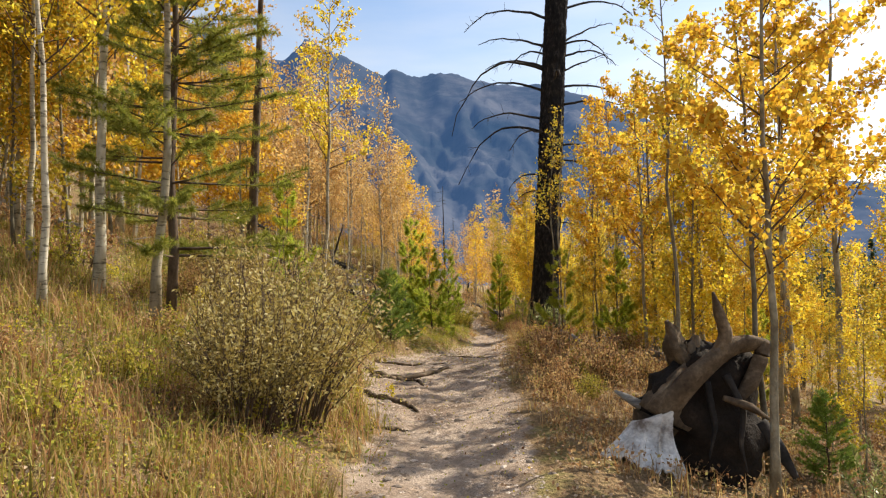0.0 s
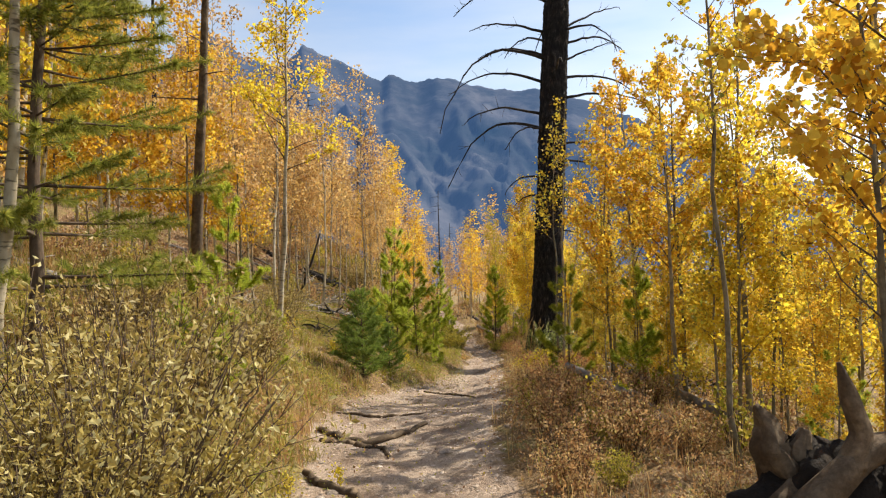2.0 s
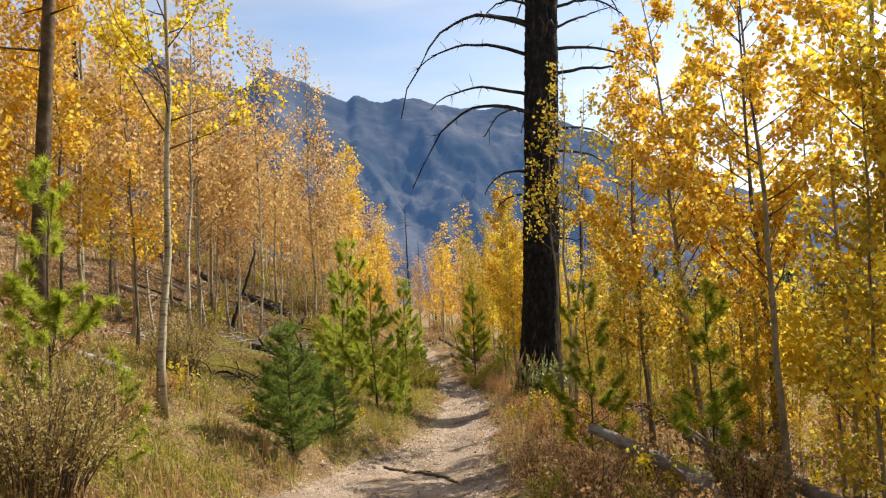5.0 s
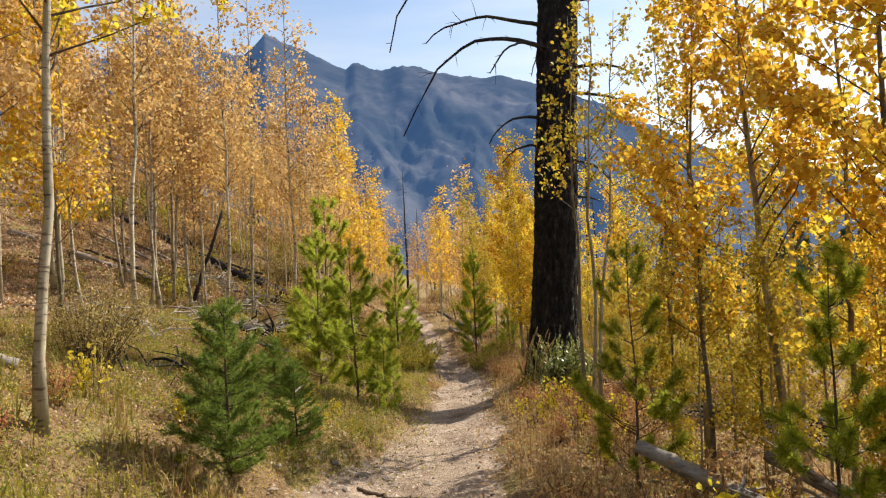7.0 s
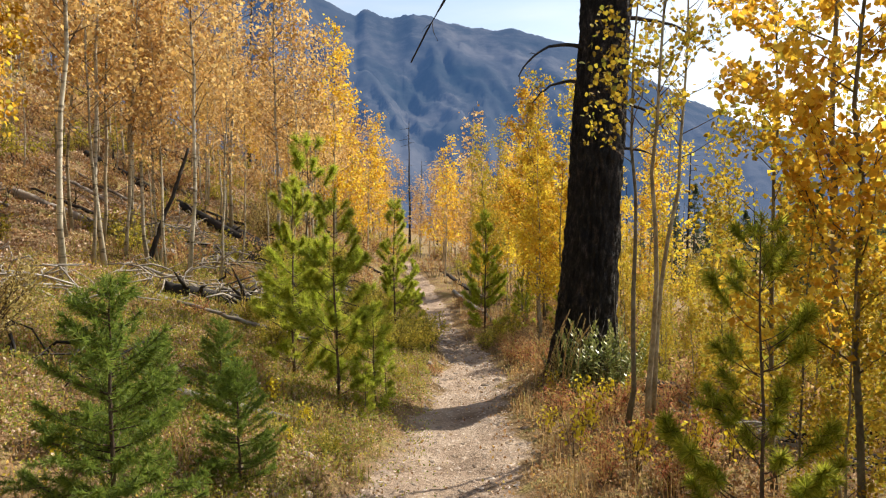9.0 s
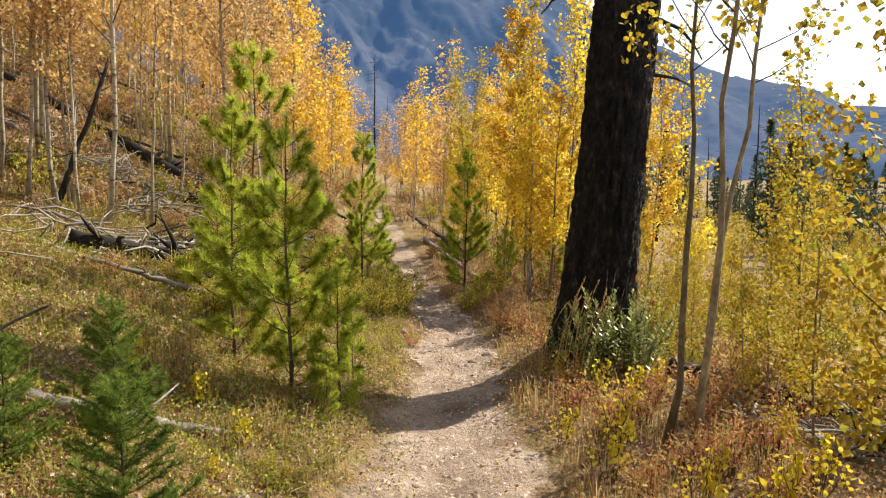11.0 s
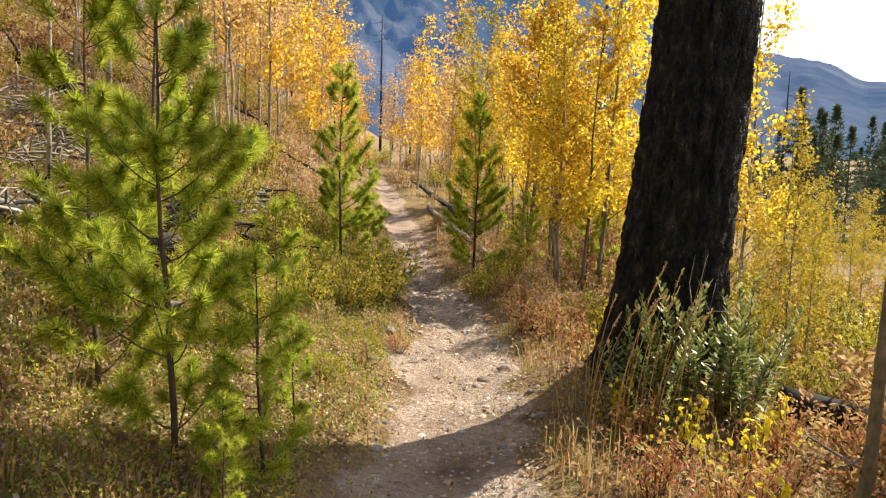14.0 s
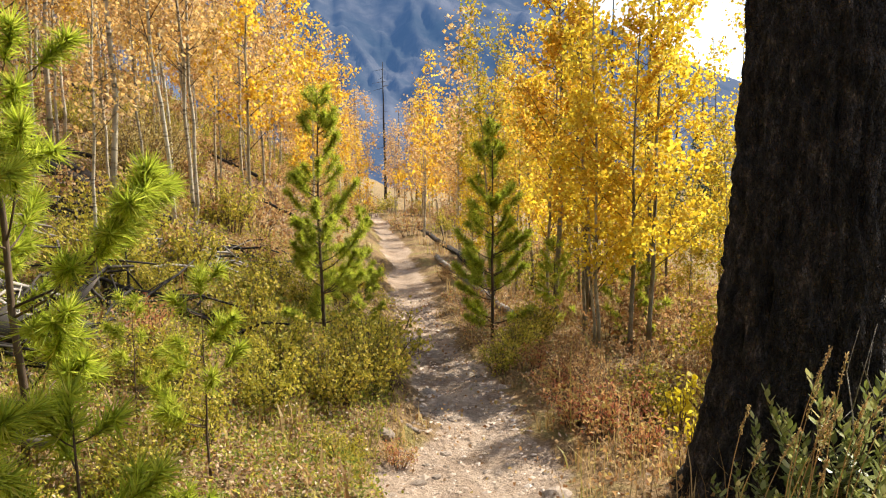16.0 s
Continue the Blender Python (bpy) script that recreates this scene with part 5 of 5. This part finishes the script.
for k in range(30):
    x, y = rng.uniform(-5, 4), rng.uniform(34, 52)
    if land(x, y)[1] < -0.2 or y > 46:
        stand((thin, fair)[k % 2], x, y, rng.uniform(1.0, 1.7), rng.uniform(0, 360), sink=0.05)
for k in range(34):
    x, y = rng.uniform(-4.2, -1.1), rng.uniform(3.6, 9.5)
    if land(x, y)[1] < -0.3:
        stand((thin, fair, sprig)[k % 3], x, y, rng.uniform(0.35, 0.6), rng.uniform(0, 360), sink=0.04)
remove(willow, russet, olive, sage, red, sprig, thin, fair)


# ---- grass and litter ----
def grass(name, label, many, x0, x1, y0, y1, tall, material, seed, clump=0.12, clear=0.05, wide=0.004, lean=0.5, where=None):
    rnd = np.random.default_rng(seed)
    tufts = many // 9
    cx, cy = rnd.uniform(x0, x1, tufts), rnd.uniform(y0, y1, tufts)
    keep = land(cx, cy)[1] < -clear
    if where is not None:
        keep &= where(cx, cy)
    cx, cy = cx[keep], cy[keep]
    big_of = rnd.uniform(0.35, 1.0, len(cx)) + 0.7 * (rnd.random(len(cx)) < 0.12)
    x = np.repeat(cx, 9) + rnd.normal(0, clump * 0.35, len(cx) * 9)
    y = np.repeat(cy, 9) + rnd.normal(0, clump * 0.35, len(cx) * 9)
    n = len(x)
    h = tall * np.repeat(big_of, 9) * rnd.uniform(0.45, 1.1, n)
    z = land(x, y)[0] - 0.01
    yaw = rnd.uniform(0, 2 * math.pi, n)
    out = np.abs(rnd.normal(0, lean, n))
    d = np.stack([np.cos(yaw), np.sin(yaw), np.zeros(n)], -1)
    s = np.stack([-np.sin(yaw), np.cos(yaw), np.zeros(n)], -1) * wide * rnd.uniform(0.6, 1.3, (n, 1))
    foot = np.column_stack([x, y, z])
    mid = foot + d * (h * out * 0.35)[:, None] + np.column_stack([np.zeros(n), np.zeros(n), h * 0.6])
    top = foot + d * (h * out)[:, None] + np.column_stack([np.zeros(n), np.zeros(n), h * (1 - 0.25 * out)])
    v = np.stack([foot - s, foot + s, mid + s * 0.75, mid - s * 0.75, top], 1).reshape(-1, 3)
    i = np.arange(n)[:, None] * 5
    g = Geo()
    g.add(v, np.concatenate([i, i + 1, i + 2, i + 3], 1))
    g.f.extend(np.concatenate([i + 3, i + 2, i + 4], 1).tolist())
    solo(name, g.mesh(name, material, False), label, "grass", kind="stuff")


def patch(sx, sy, cut):
    return lambda x, y: np.sin(x * sx + 1.3) * np.sin(y * sy + 0.7) + 0.4 * np.sin(x * 3.7 + y * 2.9) > cut


grass("dry_grass", "dry straw-coloured grass tufts beside the trail", 12000, -1.6, 5.5, 0.5, 15, 0.24, M_STRAW, 151, 0.16, lean=0.8, where=patch(1.1, 0.8, 0.0))
grass("short_grass", "short dry grass among low plants", 20000, -4.5, 4.5, 14.5, 27, 0.15, M_STRAW, 156, where=patch(1.2, 0.9, -0.2))
grass("green_grass", "yellow-green grass tufts on the bank", 62000, -6, -0.1, 0.5, 14.5, 0.2, M_GREEN, 152, 0.2, wide=0.005, lean=0.95, where=patch(1.9, 1.4, -0.25))
grass("brown_sedge", "brown dry sedge under the willow", 44000, -5.5, -0.6, 1.5, 13, 0.27, M_RUSSET, 158, 0.2, lean=0.75, where=patch(1.5, 1.1, -0.15))
grass("low_green_grass", "low yellow-green grass on the bank", 42000, -4.5, 0.6, 14, 27, 0.15, M_GREEN, 157, lean=0.8, where=patch(1.3, 0.9, -0.2))
grass("tall_dry_grass", "tall dry grass stalks with drooping tips", 1600, 1.0, 2.6, 12, 21, 0.42, M_STRAW, 153, 0.14, 0.1, 0.0025, 0.35)
grass("hillside_grass", "dry grass on the hillside", 16000, -14, 12, 18, 50, 0.3, M_STRAW, 154, 0.2, 0.3, 0.01)
grass("russet_grass", "rust-brown dry sedge along the trail edge", 22000, -3.6, 3.2, 3, 22, 0.24, M_RUSSET, 155, 0.16, 0.12, 0.004, 0.5, patch(0.9, 1.1, 0.0))


def litter(name, label, many, x0, x1, y0, y1, size, material, seed, high, slim=0.7, edge=0.12):
    rnd = np.random.default_rng(seed)
    x, y = rnd.uniform(x0, x1, many), rnd.uniform(y0, y1, many)
    z, ins = land(x, y)
    keep = (ins < -edge) | (rnd.random(many) < np.where(ins < 0.25, 0.16, 0.05))
    x, y, z = x[keep], y[keep], z[keep]
    g = Geo()
    leaves(g, np.column_stack([x, y, z + size * 0.3 + rnd.random(len(x)) * high]), size, rnd, False, slim)
    solo(name, g.mesh(name, material, False), label, "leaf litter", kind="stuff")


litter("leaf_litter", "fallen dry leaves on the ground", 80000, -6, 5.5, 0.5, 27, 0.029, M_LITTER, 161, 0.02)
litter("ground_cover", "low creeping green plants covering the bank", 64000, -4.2, 0.6, 3, 27, 0.022, M_OLIVE, 162, 0.12)
litter("hillside_litter", "pale fallen leaves on the hillside", 70000, -10, -1, 17, 36, 0.05, M_LITTER, 164, 0.03)
litter("bank_herbs", "low leafy herbs on the bank among the grass", 22000, -5.5, -0.4, 1.5, 13, 0.03, M_COVER, 165, 0.14, 0.45)
litter("creeping_cover", "mat of small green creeping leaves on the bank", 70000, -3.4, 0.5, 14.2, 23, 0.023, M_COVER, 166, 0.11, 0.6)
litter("bank_litter", "brown fallen leaves under the young pines", 36000, -3.6, 0.4, 14, 20.5, 0.026, M_LITTER, 167, 0.06)
litter("low_brush", "low brown brush leaves", 36000, 0.8, 4.2, 5, 26, 0.03, M_RUSSET, 163, 0.16)


def seed_grass():
    rnd = np.random.default_rng(181)
    for k in range(20):
        x, y = rnd.uniform(1.58, 2.1), rnd.uniform(17.9, 18.3)
        tall_to = rnd.uniform(0.8, 1.2)
        root = thing("grass_stalk", "tall dry grass stalk with a pale seed head", "grass", "seed grass", pose(x, y, at_ground(x, y, 0.02)))
        yaw, q = rnd.uniform(-0.6, 0.9), np.linspace(0, 1, 9)
        lean = rnd.uniform(0.1, 0.3)
        line = np.column_stack([math.cos(yaw) * lean * q ** 2.2, math.sin(yaw) * lean * q ** 2.2, tall_to * (q - 0.12 * q ** 3)])
        g = Geo()
        tube(g, line, 0.0028 * (1 - 0.5 * q), 4)
        part("stalk", g.mesh("stalk", M_STRAW), root)
        s = Geo()
        m = 60
        f = rnd.uniform(0.86, 1.0, m)
        c = np.stack([np.interp(f, q, line[:, d]) for d in range(3)], -1) + rnd.normal(0, 0.003, (m, 3))
        leaves(s, c, 0.014, rnd, False, 0.4, -1.5)
        part("seed_head", s.mesh("seed_head", M_STRAW, False), root, "pale feathery seed head")


seed_grass()
